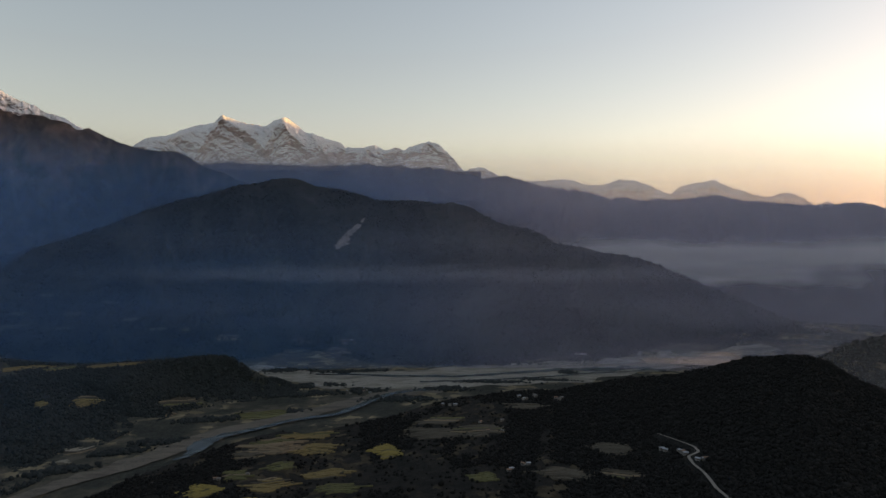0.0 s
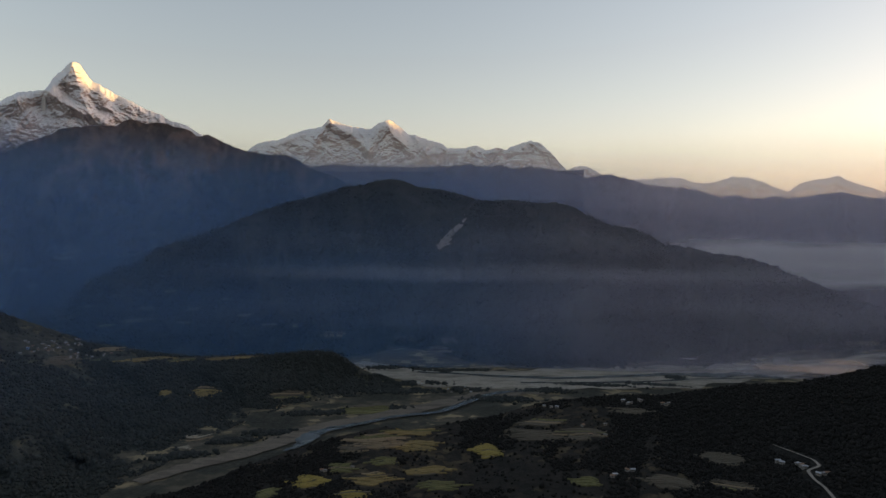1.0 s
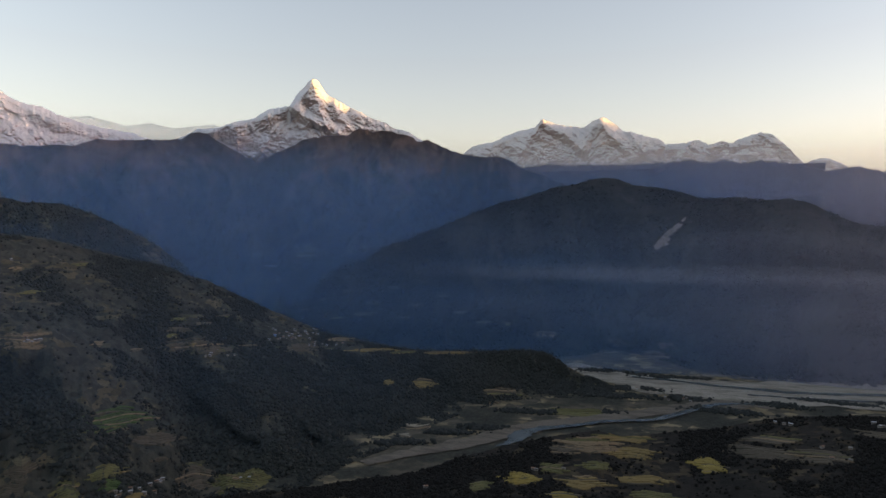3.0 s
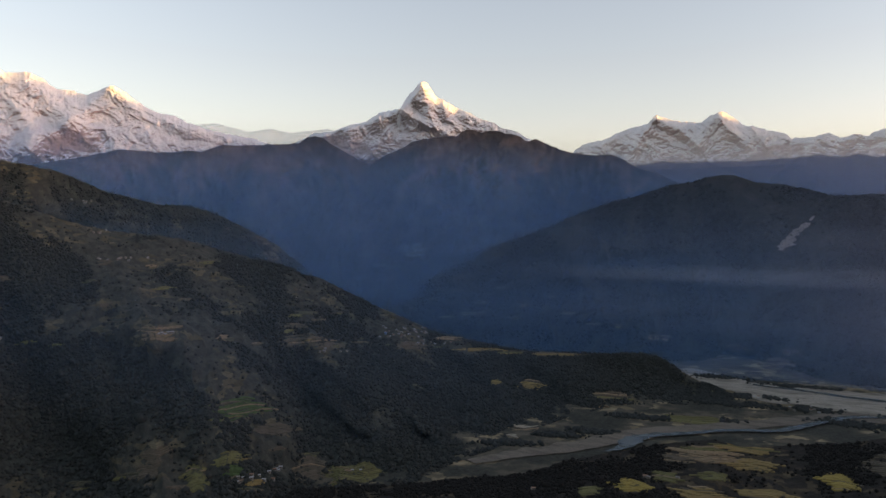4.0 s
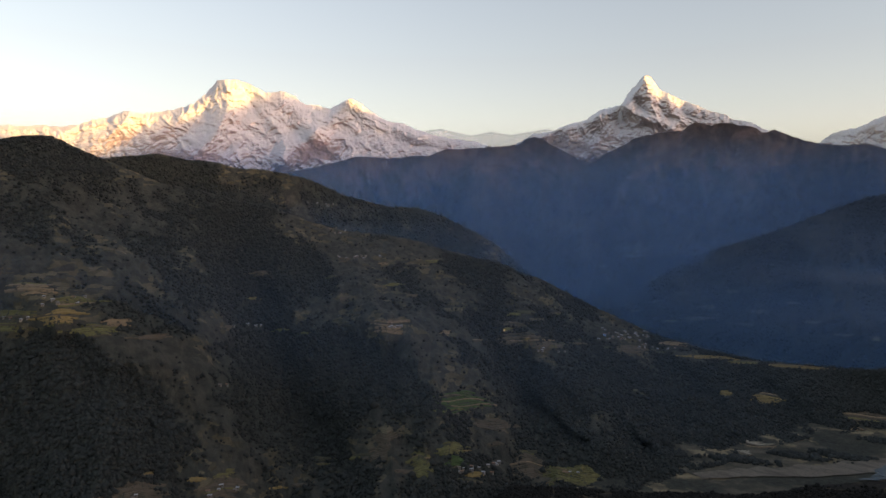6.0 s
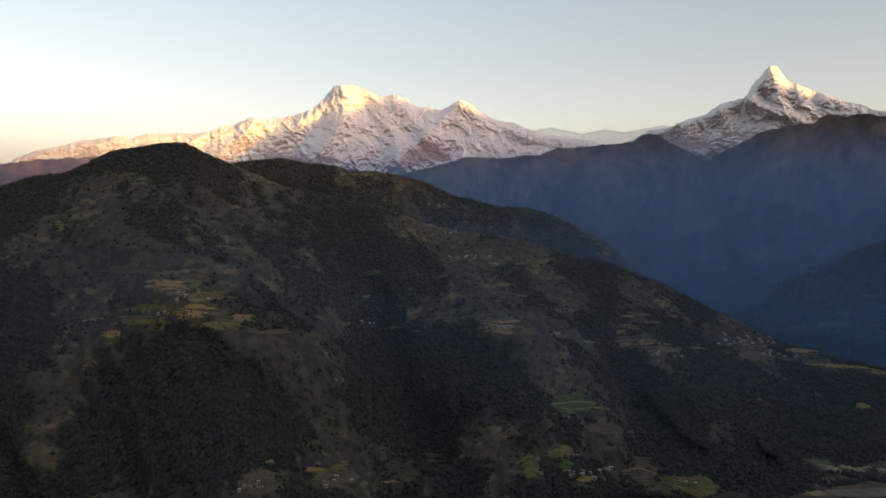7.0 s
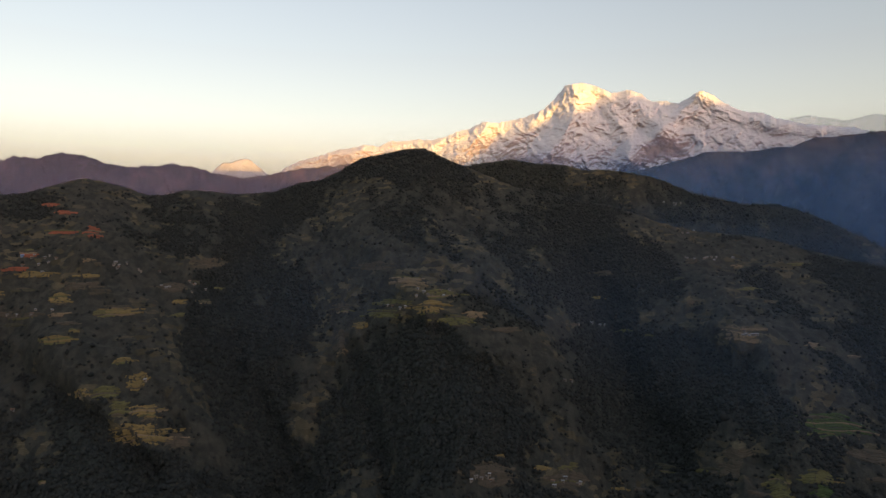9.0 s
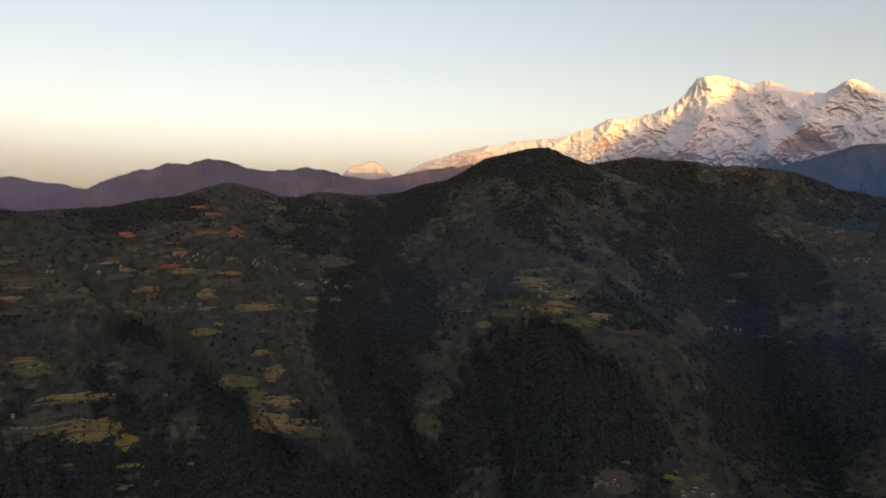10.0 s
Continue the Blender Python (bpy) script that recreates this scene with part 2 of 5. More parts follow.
MID = [
    (-33.47, -287), (-33.00, -406), (-31.17, -232), (-28.43, -139), (-27.07, -99), (-24.35, -83), (-22.32, -50), (-19.84, -2), (-17.25, 62),
    (-14.93, 124), (-12.94, 167), (-10.90, 198), (-9.23, 234), (-8.17, 258), (-6.89, 263), (-6.03, 282), (-4.72, 301), (-3.40, 285),
    (-2.29, 256), (-0.27, 239), (1.31, 213), (2.91, 178), (4.51, 186), (6.12, 180), (7.50, 165), (8.65, 173), (10.03, 149),
    (11.87, 89), (13.24, 51), (14.84, 37), (15.97, 8), (17.10, -39), (18.66, -50), (20.44, -74), (22.40, -91), (24.33, -119),
    (26.43, -174), (28.48, -222), (30.09, -256), (33.00, -328), (37.00, -432)]
MID_FAR = [(-34, 3300), (-25, 3380), (-15, 3580), (-5, 3680), (13, 3540), (30, 3350), (37, 3330)]
FRONT = [
    (-46.00, -307), (-41.00, -35), (-38.00, 141), (-35.31, 289), (-33.40, 370), (-32.10, 413), (-30.72, 478), (-29.58, 509), (-28.90, 547), (-27.77, 563),
    (-26.42, 577), (-25.30, 575), (-24.85, 600), (-24.32, 621), (-23.74, 610), (-23.08, 596), (-22.42, 610), (-21.77, 606), (-21.12, 592), (-20.47, 586),
    (-20.04, 573), (-19.61, 547), (-18.76, 560), (-18.13, 536), (-17.29, 509), (-16.66, 490), (-16.04, 479), (-14.81, 460), (-12.82, 459), (-11.84, 429),
    (-10.87, 381), (-9.36, 353), (-8.24, 308), (-7.33, 288), (-4.52, 204)]
FRONT_FAR = [(-46, 3900), (-36, 4080), (-4, 4080)]
FRONT_LEFT = [
    (-60.26, 292), (-56.37, 361), (-53.93, 398), (-50.99, 457), (-47.98, 448), (-46.22, 461), (-45.10, 462), (-44.43, 486), (-43.76, 506), (-42.63, 501),
    (-41.27, 509), (-38.99, 520), (-37.84, 528), (-37.38, 557), (-36.69, 573), (-36.00, 560), (-35.54, 534), (-34.85, 512), (-33.93, 469), (-31.63, 386), (-29.80, 320)]
FRONT_LEFT_FAR = [(-61, 4060), (-29, 4080)]
SPIRE = [
    (-39.02, 577), (-38.08, 601), (-36.74, 662), (-35.18, 676), (-34.38, 707), (-32.56, 747), (-31.52, 804), (-29.85, 833), (-29.21, 909),
    (-28.57, 966), (-28.18, 1004), (-27.88, 1015), (-27.54, 999), (-27.28, 965), (-26.85, 912), (-25.98, 879), (-25.11, 839), (-24.01, 802),
    (-23.34, 767), (-22.23, 744), (-21.56, 705), (-20.43, 686), (-19.75, 650), (-18.84, 614), (-16.10, 476)]
SPIRE_FAR = [(-40, 4620), (-15, 4620)]
PALE_RANGE = [
    (-49.26, 774), (-47.95, 766), (-47.09, 753), (-45.76, 726), (-44.20, 745), (-42.63, 713), (-41.72, 695), (-40.13, 724), (-38.53, 698), (-36.92, 719),
    (-35.54, 734), (-34.39, 699), (-33.00, 690)]
PALE_RANGE_FAR = [(-50, 4890), (-30, 4890)]
WEST_MASSIF = [
    (-84.46, 434), (-83.16, 490), (-81.45, 531), (-80.09, 571), (-78.70, 587), (-77.90, 608), (-76.88, 594), (-75.85, 634), (-74.60, 631),
    (-73.75, 648), (-72.47, 642), (-71.40, 663), (-70.31, 703), (-69.43, 716), (-68.32, 764), (-67.21, 755), (-65.86, 773), (-64.51, 802),
    (-63.37, 842), (-62.46, 918), (-61.77, 994), (-60.63, 1007), (-59.48, 989), (-58.11, 933), (-56.73, 949), (-55.81, 914), (-55.12, 865),
    (-53.98, 864), (-53.06, 844), (-52.38, 881), (-51.47, 918), (-50.56, 879), (-49.66, 821), (-48.53, 770), (-47.19, 756), (-46.30, 720),
    (-44.76, 679), (-43.24, 656), (-41.52, 637), (-39.01, 577)]
WEST_MASSIF_FAR = [(-85, 4700), (-39, 4750)]
LONE = [
    (-90.40, 370), (-90.07, 389), (-89.44, 452), (-88.98, 484), (-88.17, 496), (-87.48, 520), (-86.89, 513), (-86.35, 474), (-85.89, 440), (-85.43, 400), (-85.10, 370)]
LONE_FAR = [(-90, 4890), (-85, 4890)]
WEST = [
    (-122.00, 175), (-113.79, 175), (-111.76, 206), (-108.56, 233), (-106.70, 304), (-105.17, 343), (-104.00, 355), (-102.80, 394), (-101.80, 385),
    (-100.98, 408), (-99.74, 420), (-98.28, 405), (-96.79, 368), (-94.85, 365), (-92.65, 391), (-90.87, 374), (-89.07, 340), (-87.71, 322),
    (-86.34, 339), (-84.51, 360), (-82.67, 386), (-78.53, 419)]
WEST_FAR = [(-114, 4000), (-78, 4080)]
WEST_BACK = [
    (-122.00, 322), (-113.77, 322), (-112.77, 325), (-111.75, 303), (-110.36, 298), (-108.75, 273), (-106.71, 242)]
WEST_BACK_FAR = [(-114, 4500), (-106, 4500)]
NEAR = [
    (-122.00, 67), (-113.79, 67), (-112.46, 60), (-106.34, 81), (-104.41, 101), (-102.82, 103), (-98.50, 152), (-95.73, 130), (-94.42, 112),
    (-93.10, 114), (-91.77, 129), (-89.98, 130), (-88.17, 121), (-84.97, 132), (-83.13, 160), (-81.29, 168), (-78.07, 234), (-74.42, 261),
    (-73.12, 262), (-65.88, 152), (-62.25, 128), (-59.96, 103), (-58.12, 95), (-54.44, 42), (-52.15, 18), (-47.17, -4), (-41.30, -71),
    (-39.80, -81), (-38.36, -104), (-37.79, -122), (-36.06, -142), (-32.04, -230), (-27.39, -316), (-22.53, -352), (-19.81, -363), (-14.29, -354),
    (-11.05, -344), (-9.21, -348), (-6.46, -409), (-5.09, -420), (-3.60, -453)]
NEAR_FAR = [(-122, 2000), (-114, 2000), (-98, 2050), (-85, 2150), (-74, 2100), (-60, 2200), (-45, 2300), (-30, 2400), (-20, 2250), (-14, 2150), (-5, 2100), (-3, 2080)]
SECOND = [
    (-71.19, 264), (-69.00, 294), (-65.88, 312), (-64.07, 295), (-61.79, 290), (-60.19, 266), (-58.58, 269), (-55.36, 242), (-53.52, 207),
    (-52.15, 171), (-49.87, 143), (-48.30, 124), (-46.07, 121), (-44.09, 88), (-41.92, 30), (-39.80, -28), (-37.73, -119), (-36.50, -186),
    (-34.50, -342)]
SECOND_FAR = [(-72, 2850), (-36, 3000)]
FORE = [
    (-50.00, -577), (-46.00, -503), (-42.00, -459), (-38.52, -409), (-29.62, -409), (-23.47, -397), (-19.38, -390), (-16.16, -374), (-11.06, -360),
    (-7.83, -350), (-5.09, -346), (-3.27, -360), (0.34, -353), (4.01, -345), (6.32, -327), (8.64, -313), (11.41, -305), (13.25, -297),
    (15.53, -291), (17.12, -289), (18.24, -281), (20.46, -268), (22.65, -254), (24.79, -248), (26.47, -239), (28.52, -224), (30.12, -211),
    (31.68, -198), (33.59, -191), (35.44, -184), (36.88, -190), (37.94, -202), (38.97, -210), (40.25, -216), (46.00, -255)]
FORE_FAR = [(-50, 1000), (-39, 1150), (-20, 1150), (-8, 1250), (4, 1350), (13, 1350), (24, 1300), (34, 1250), (41, 1150)]
FORE_RIGHT = [
    (35.44, -303), (36.16, -287), (37.57, -257), (38.95, -240), (40.21, -226), (46.00, -183)]
FORE_RIGHT_FAR = [(35, 1900), (41, 1900)]

# arêtes on the snow peaks: (bearing, rise) points, half width in degrees, metres that they stand out
WEST_ARETES = [
    ([(-61.08, 11.93), (-60.95, 10.93), (-60.91, 9.7), (-61.54, 8.27), (-62.62, 6.96), (-63.83, 5.68)], 1.5, 95),
    ([(-58.86, 11.63), (-58.09, 9.89), (-57.27, 8.34), (-56.59, 6.77), (-56.82, 5.41)], 0.9, 55),
    ([(-56.81, 11.32), (-57.18, 10.43), (-55.81, 9.69), (-54.43, 8.36), (-53.6, 7.15)], 1.3, 70),
    ([(-51.67, 10.9), (-52.41, 9.93), (-53.24, 8.77), (-54.89, 7.41), (-56.59, 5.87)], 1.3, 85),
    ([(-51.67, 10.9), (-49.93, 9.65), (-48.37, 8.83), (-46.19, 8.26), (-43.8, 7.77)], 1.0, 60),
    ([(-63.14, 10.43), (-64.04, 9.09), (-65.58, 7.72), (-67.11, 6.36)], 1.2, 60),
    ([(-67.74, 9.26), (-68.39, 8.07), (-69.88, 6.84), (-70.94, 5.81)], 1.2, 60),
    ([(-70.71, 8.4), (-71.55, 7.51), (-72.99, 6.59)], 1.0, 50),
    ([(-78.07, 7.17), (-78.83, 6.44), (-79.94, 5.24)], 1.0, 40),
    ([(-49.93, 8.8), (-49.01, 7.45), (-48.55, 6.31)], 0.9, 35),
    ([(-46.28, 8.26), (-45.37, 7.4), (-45.14, 6.5)], 0.9, 35),]
SPIRE_ARETES = [
    ([(-27.91, 12.25), (-28.27, 11.39), (-28.82, 10.66), (-29.72, 10.06), (-31.18, 9.68), (-33.48, 8.81), (-35.77, 7.91)], 1.0, 80),
    ([(-27.91, 12.25), (-27.68, 10.94), (-27.41, 9.84), (-27.0, 8.59)], 0.8, 70),
    ([(-29.81, 10.15), (-28.0, 8.88), (-25.97, 7.95)], 0.7, 75),
    ([(-26.42, 10.69), (-25.97, 9.58), (-25.3, 8.68)], 0.7, 50),
    ([(-24.32, 9.84), (-22.65, 9.35), (-20.47, 8.53), (-19.4, 7.84)], 0.8, 50),
    ([(-31.64, 9.46), (-30.95, 8.34), (-31.64, 7.0), (-32.55, 5.87)], 1.0, 50),
    ([(-34.39, 8.68), (-33.7, 7.69), (-34.39, 6.56)], 0.8, 40),]
EAST_ARETES = [
    ([(-9.59, 9.29), (-10.09, 8.35), (-10.83, 7.46), (-11.51, 6.1)], 0.7, 55),
    ([(-9.59, 9.29), (-8.31, 8.47), (-7.17, 7.65), (-6.26, 6.83)], 0.7, 50),
    ([(-4.77, 9.29), (-4.46, 8.27), (-3.11, 7.04), (-2.44, 6.0)], 0.8, 70),
    ([(-4.77, 9.29), (-5.67, 8.07), (-6.48, 6.74)], 0.7, 45),
    ([(-2.8, 8.27), (-1.91, 7.19), (-0.89, 5.97)], 0.7, 50),
    ([(2.35, 7.5), (1.84, 6.77), (1.28, 6.0)], 0.6, 40),
    ([(4.04, 7.35), (3.29, 6.51), (2.79, 5.83)], 0.6, 45),
    ([(6.32, 7.55), (5.92, 6.76), (5.72, 5.91)], 0.6, 45),
    ([(7.34, 7.63), (7.82, 6.97), (9.02, 6.2), (9.93, 5.41)], 0.7, 60),
    ([(-12.89, 7.6), (-13.81, 6.79), (-14.27, 6.1)], 0.7, 40),]


# ---- land ----
HILLS = {}


def sheet_mesh(name, x, y, z, mat, woodland=None):
    """One mesh from rows and columns of places."""
    rows, cols = x.shape
    verts = np.stack([x, y, z], -1).reshape(-1, 3)
    i = np.arange(rows * cols).reshape(rows, cols)
    quads = np.stack([i[:-1, :-1], i[:-1, 1:], i[1:, 1:], i[1:, :-1]], -1).reshape(-1, 4)
    me = bpy.data.meshes.new(name)
    me.vertices.add(len(verts))
    me.vertices.foreach_set("co", verts.astype(np.float32).ravel())
    me.loops.add(quads.size)
    me.loops.foreach_set("vertex_index", quads.astype(np.int32).ravel())
    me.polygons.add(len(quads))
    me.polygons.foreach_set("loop_start", np.arange(0, quads.size, 4, dtype=np.int32))
    me.polygons.foreach_set("use_smooth", np.ones(len(quads), bool))
    me.update(calc_edges=True)
    if woodland is not None:
        me.attributes.new("woodland", "FLOAT", "POINT").data.foreach_set("value", woodland.astype(np.float32).ravel())
    me.materials.append(mat)
    return me


def ridge(name, crest, far, foot, mat, label, category, step_deg=0.12, rows=90, curve=1.25, carve=60.0, size=260.0,
          rough=3.0, back=(350.0, 300.0), jag=0.0, gullies=(), spurs=(), lean=0.35, blur=0.10, kind="", bench=(), crisp=0.6, key="", lines=(), groves=(), stripes=0.6, knolls=0.0):
    """A ridge from its foot up to its crest and down its back. crest: (bearing, height); far: (bearing, distance);
    foot: (bearing, distance, height). carve, size: depth and spacing of its ravines; gullies: (bearing, half width, depth);
    spurs: (bearing, half width, metres that it stands out); bench: (bearing, half width, share of the height, flatness);
    lines: ((bearing, rise) points, half width, more woods, metres cut in); groves: (bearing, rise, half sizes, more woods)."""
    lo, hi = crest[0][0], crest[-1][0]
    az = np.linspace(lo, hi, int((hi - lo) / step_deg) + 1)
    top, rc = eased(az, crest, blur), eased(az, far, 2.0)
    rf = eased(az, [(p[0], p[1]) for p in foot], 1.0)
    zf = eased(az, [(p[0], p[2]) for p in foot], 1.0)
    if jag:
        arc = np.radians(az) * 4500
        top = top + jag * fbm(arc / 55, arc * 0 + 3.7 + len(name), 5, 0.68)
    v = np.linspace(0, 1, rows)[:, None] ** 0.9
    r = rf + (rc - rf) * v
    share = v**curve
    for where, half, at, flat in bench:
        w = np.exp(-(((az - where) / half) ** 2)) * flat
        share = share + w * 0.09 * np.sin((share - at) * 14) * np.exp(-(((share - at) / 0.16) ** 2))
    z = zf + (top - zf) * share
    arc = np.radians(az)[None, :] * rc.mean() + 0 * v
    seed = len(label) * 1.37
    warp = fbm(arc / (size * 2.4), z / (size * 2.4) + seed, 3) * size * 0.9
    big = ridged((arc + warp + lean * z) / size, z / (size * 2.4) + seed, 2, 0.45)
    fine = ridged((arc + (lean - 0.9) * z + 0.6 * warp) / (size * 0.4), z / (size * 0.5) - seed, 5, 0.55)
    cut = np.clip((1 - big) * 1.1 + (1 - fine) * 0.75 - 0.15, 0, 1.5)
    window = (1 - smooth(crisp, 1.0, v)) * smooth(0.0, 0.1, v)
    r = r + carve * window * cut
    z = z - 0.3 * carve * window * cut
    for where, half, deep in gullies:
        side = (az - where) + 1.2 * perlin(v * 4 + where, v * 0 + 2.2)
        z = z - deep * np.exp(-((side / half) ** 2)) * window
    for where, half, out in spurs:
        r = r - out * np.exp(-(((az - where) / half) ** 2)) * (1 - smooth(0.45, 0.8, v))
    r = np.minimum(r, rc - 30 * (1 - v))
    rise = np.degrees(np.arctan2(z, r))
    cover = 0 * z
    for line, half, woods_, deep in lines:
        near = np.full(z.shape, 1e9)
        for (b0, d0), (b1, d1) in zip(line, line[1:]):
            k = np.clip(((az - b0) * (b1 - b0) + (rise - d0) * (d1 - d0)) / ((b1 - b0) ** 2 + (d1 - d0) ** 2), 0, 1)
            near = np.minimum(near, (az - b0 - k * (b1 - b0)) ** 2 + (rise - d0 - k * (d1 - d0)) ** 2)
        near = np.exp(-near / half**2)
        cover = cover + woods_ * near
        r = r + deep * near * window
    for b0, d0, wide, tall, woods_ in groves:
        cover = cover + woods_ * np.exp(-(((az - b0) / wide) ** 2 + ((rise - d0) / tall) ** 2) ** 2)
    r = np.minimum(r, rc - 30 * (1 - v))
    x0, y0 = plan(az, r)
    z = z + rough * fbm(x0 / 55, y0 / 55, 5, 0.6) * (1 - smooth(0.96, 1.0, v))
    z = z + knolls * fbm(x0 / 190 + 5.5, y0 / 190, 4, 0.55) * (1 - smooth(0.8, 1.0, v)) * smooth(0.0, 0.1, v)
    zmin = np.minimum(zf, top) - 25
    z = np.maximum(z, zmin)
    vb = np.linspace(0, 1, 14)[1:, None]
    rb, zb = rc + back[0] * vb, top - back[1] * vb**1.1 + 0 * rc
    r, z = np.vstack([r, rb]), np.vstack([z, zb])
    x, y = plan(az, r)
    wild = 0.45 * fbm(x / 170 + 3.1, y / 170, 4) + 0.25 * fbm(x / 40, y / 40, 3)
    wild[:rows] += stripes * (cut - 0.55) + 0.04 + cover
    ob = new(name, sheet_mesh(name, x, y, z, mat, wild))
    HILLS[key or name] = (az, r[:rows], z[:rows], wild[:rows])
    return tagged(ob, label, category, kind=kind)


def tent(az, rise, line, half):
    """1 along a line of (bearing, rise) points, falling evenly to 0 at half degrees from it."""
    near = np.full(rise.shape, 1e9)
    for (b0, d0), (b1, d1) in zip(line, line[1:]):
        k = np.clip(((az - b0) * (b1 - b0) + (rise - d0) * (d1 - d0)) / ((b1 - b0) ** 2 + (d1 - d0) ** 2), 0, 1)
        near = np.minimum(near, (az - b0 - k * (b1 - b0)) ** 2 + (rise - d0 - k * (d1 - d0)) ** 2)
    return np.clip(1 - np.sqrt(near) / half, 0, 1)


def snow_mountain(name, crest, far, foot, mat, label, snowline, step_deg=0.06, rows=180, aretes=(), bare=(), carve=60.0, size=150.0,
                  jag=6.0, blur=0.05, slant=0.6, turf=-900, hold=0.25, category="mountain"):
    """A snow peak: its face falls from the crest to the foot, broken by arêtes ((bearing, rise) points, half width, metres out),
    ribs and couloirs. bare: (bearing, rise, half sizes, share of snow lost); snowline, turf: heights; slant: how far the ribs lean."""
    lo, hi = crest[0][0], crest[-1][0]
    az = np.linspace(lo, hi, int((hi - lo) / step_deg) + 1)
    top, rc = eased(az, crest, blur), eased(az, far, 2.0)
    rf, zf = eased(az, [(p[0], p[1]) for p in foot], 1.0), eased(az, [(p[0], p[2]) for p in foot], 1.0)
    line_ = np.radians(az) * 4700
    top = top + jag * fbm(line_ / 32, line_ * 0 + 3.7 + len(name), 5, 0.72)
    v = np.linspace(0, 1, rows)[:, None]
    z = zf + (top - zf) * v
    r = rf + (rc - rf) * v**0.9
    seed = len(label) * 1.37
    arc = np.radians(az)[None, :] * 4700 + 0 * v
    rise = np.degrees(np.arctan2(z, rc + 0 * v))
    wx, wz = fbm(arc / 210 + seed, z / 210, 4) * 110, fbm(arc / 210, z / 210 - seed, 4) * 110
    sharp = np.zeros(z.shape)
    for line, half, out in aretes:
        w = tent(az + wx * 0.0035, rise + wz * 0.0035, line, half)
        r = r - out * w
        sharp = np.maximum(sharp, w)
    big = ridged((arc + wx + slant * z) / size, (z + wz) / (size * 1.5) + seed, 3, 0.5)
    mid = ridged((arc - 0.8 * slant * z + wx) / (size * 0.38), (z + 0.5 * wz) / (size * 0.5) - seed, 4, 0.55)
    beds = fbm((arc + 2.2 * z) / (size * 0.9), (z - 0.45 * arc + 0.8 * wz) / (size * 0.11), 5, 0.68)
    small = fbm(arc / 22, z / 22 + seed, 4, 0.65)
    face = (1 - smooth(0.93, 1.0, v)) * smooth(0.0, 0.06, v)
    r = r + face * (carve * (0.35 - big) * 1.1 + carve * 0.42 * (0.4 - mid) + carve * 0.10 * beds + carve * 0.10 * small)
    r = np.minimum(r, rc - 3 * (1 - v))
    z = z * r / (rf + (rc - rf) * v**0.9)
    dr, du = np.gradient(r, axis=0) / (np.gradient(z, axis=0) + 1e-6), np.gradient(r, axis=1) / (np.radians(step_deg) * 4700)
    flat = np.clip(dr, -1.5, 2.5) / np.sqrt(1 + np.clip(dr, -1.5, 2.5) ** 2 + du**2)
    snow = hold + 0.9 * (flat - 0.35) + 0.38 * beds + 0.3 * fbm(arc / 90, z / 60 - seed, 4, 0.6) + np.clip((z - snowline) / 300, -1.6, 0.25) + 0.35 * smooth(0.72, 0.95, v) * (z > snowline)
    for b0, d0, wide, tall, lost in bare:
        snow = snow - lost * np.exp(-(((az - b0 + 0.006 * wx) / wide) ** 2 + ((rise - d0 + 0.006 * wz) / tall) ** 2) ** 2)
    sod = np.clip((turf - z) / 90 + 0.5 + 0.6 * small, 0, 1)
    vb = np.linspace(0, 1, 10)[1:, None]
    r, z = np.vstack([r, r[-1:] + 150 * vb]), np.vstack([z, z[-1:] - 350 * vb**1.1])
    snow, sod = np.vstack([snow, snow[-1:] + 0 * vb]), np.vstack([sod, sod[-1:] + 0 * vb])
    me = sheet_mesh(name, *plan(az, r), z, mat)
    for key, values in (("snow", snow), ("turf", sod)):
        me.attributes.new(key, "FLOAT", "POINT").data.foreach_set("value", values.astype(np.float32).ravel())
    return tagged(new(name, me), label, category)


def sighted(hill, bearing, dip):
    """The place on a hill's front that lies on the line of sight at this bearing and degrees of rise from the lookout."""
    az, r, z, _ = HILLS[hill]
    k = (bearing - az[0]) / (az[1] - az[0])
    i = int(np.clip(np.floor(k), 0, len(az) - 2))
    f = k - i
    rr, zz = r[:, i] * (1 - f) + r[:, i + 1] * f, z[:, i] * (1 - f) + z[:, i + 1] * f
    rise = np.degrees(np.arctan2(zz, rr))
    over = np.nonzero(rise >= dip)[0]
    j = max(1, int(over[0])) if len(over) else len(rr) - 1
    s = np.clip((dip - rise[j - 1]) / (rise[j] - rise[j - 1] + 1e-9), 0, 1)
    d, h = rr[j - 1] + (rr[j] - rr[j - 1]) * s, zz[j - 1] + (zz[j] - zz[j - 1]) * s
    return Vector((*plan(bearing, d), h))


def ground_height(r, az):
    return between(r, [(0, -120), (300, -225), (600, -335), (1000, -450), (2900, -450), (4200, -335), (5000, -300), (9000, -300)])


# the valley floor and all the ground between the hills, out to the horizon
ga = np.linspace(-180, 180, 721)
gr = np.concatenate([np.linspace(0.0, 1000, 40), np.linspace(1010, 3300, 260), np.linspace(3340, 4960, 60), [6000, 7500, 9000]])
GA, GR = np.meshgrid(ga, gr)
gx, gy = plan(GA, GR)
gz = ground_height(GR, GA) + 2.0 * fbm(gx / 120, gy / 120, 4) * smooth(800, 1200, GR)
near_rows = gr > 1005
HILLS["plain"] = (ga, GR[near_rows], gz[near_rows], 0 * gz[near_rows] + 1)
open_land = fbm(gx / 170, gy / 170, 4) - 0.15
VALLEY = hill_material("valley_ground", (0.040, 0.044, 0.037), (0.115, 0.104, 0.078), (0.24, 0.20, 0.125), 10, 30, 0.20, 2)
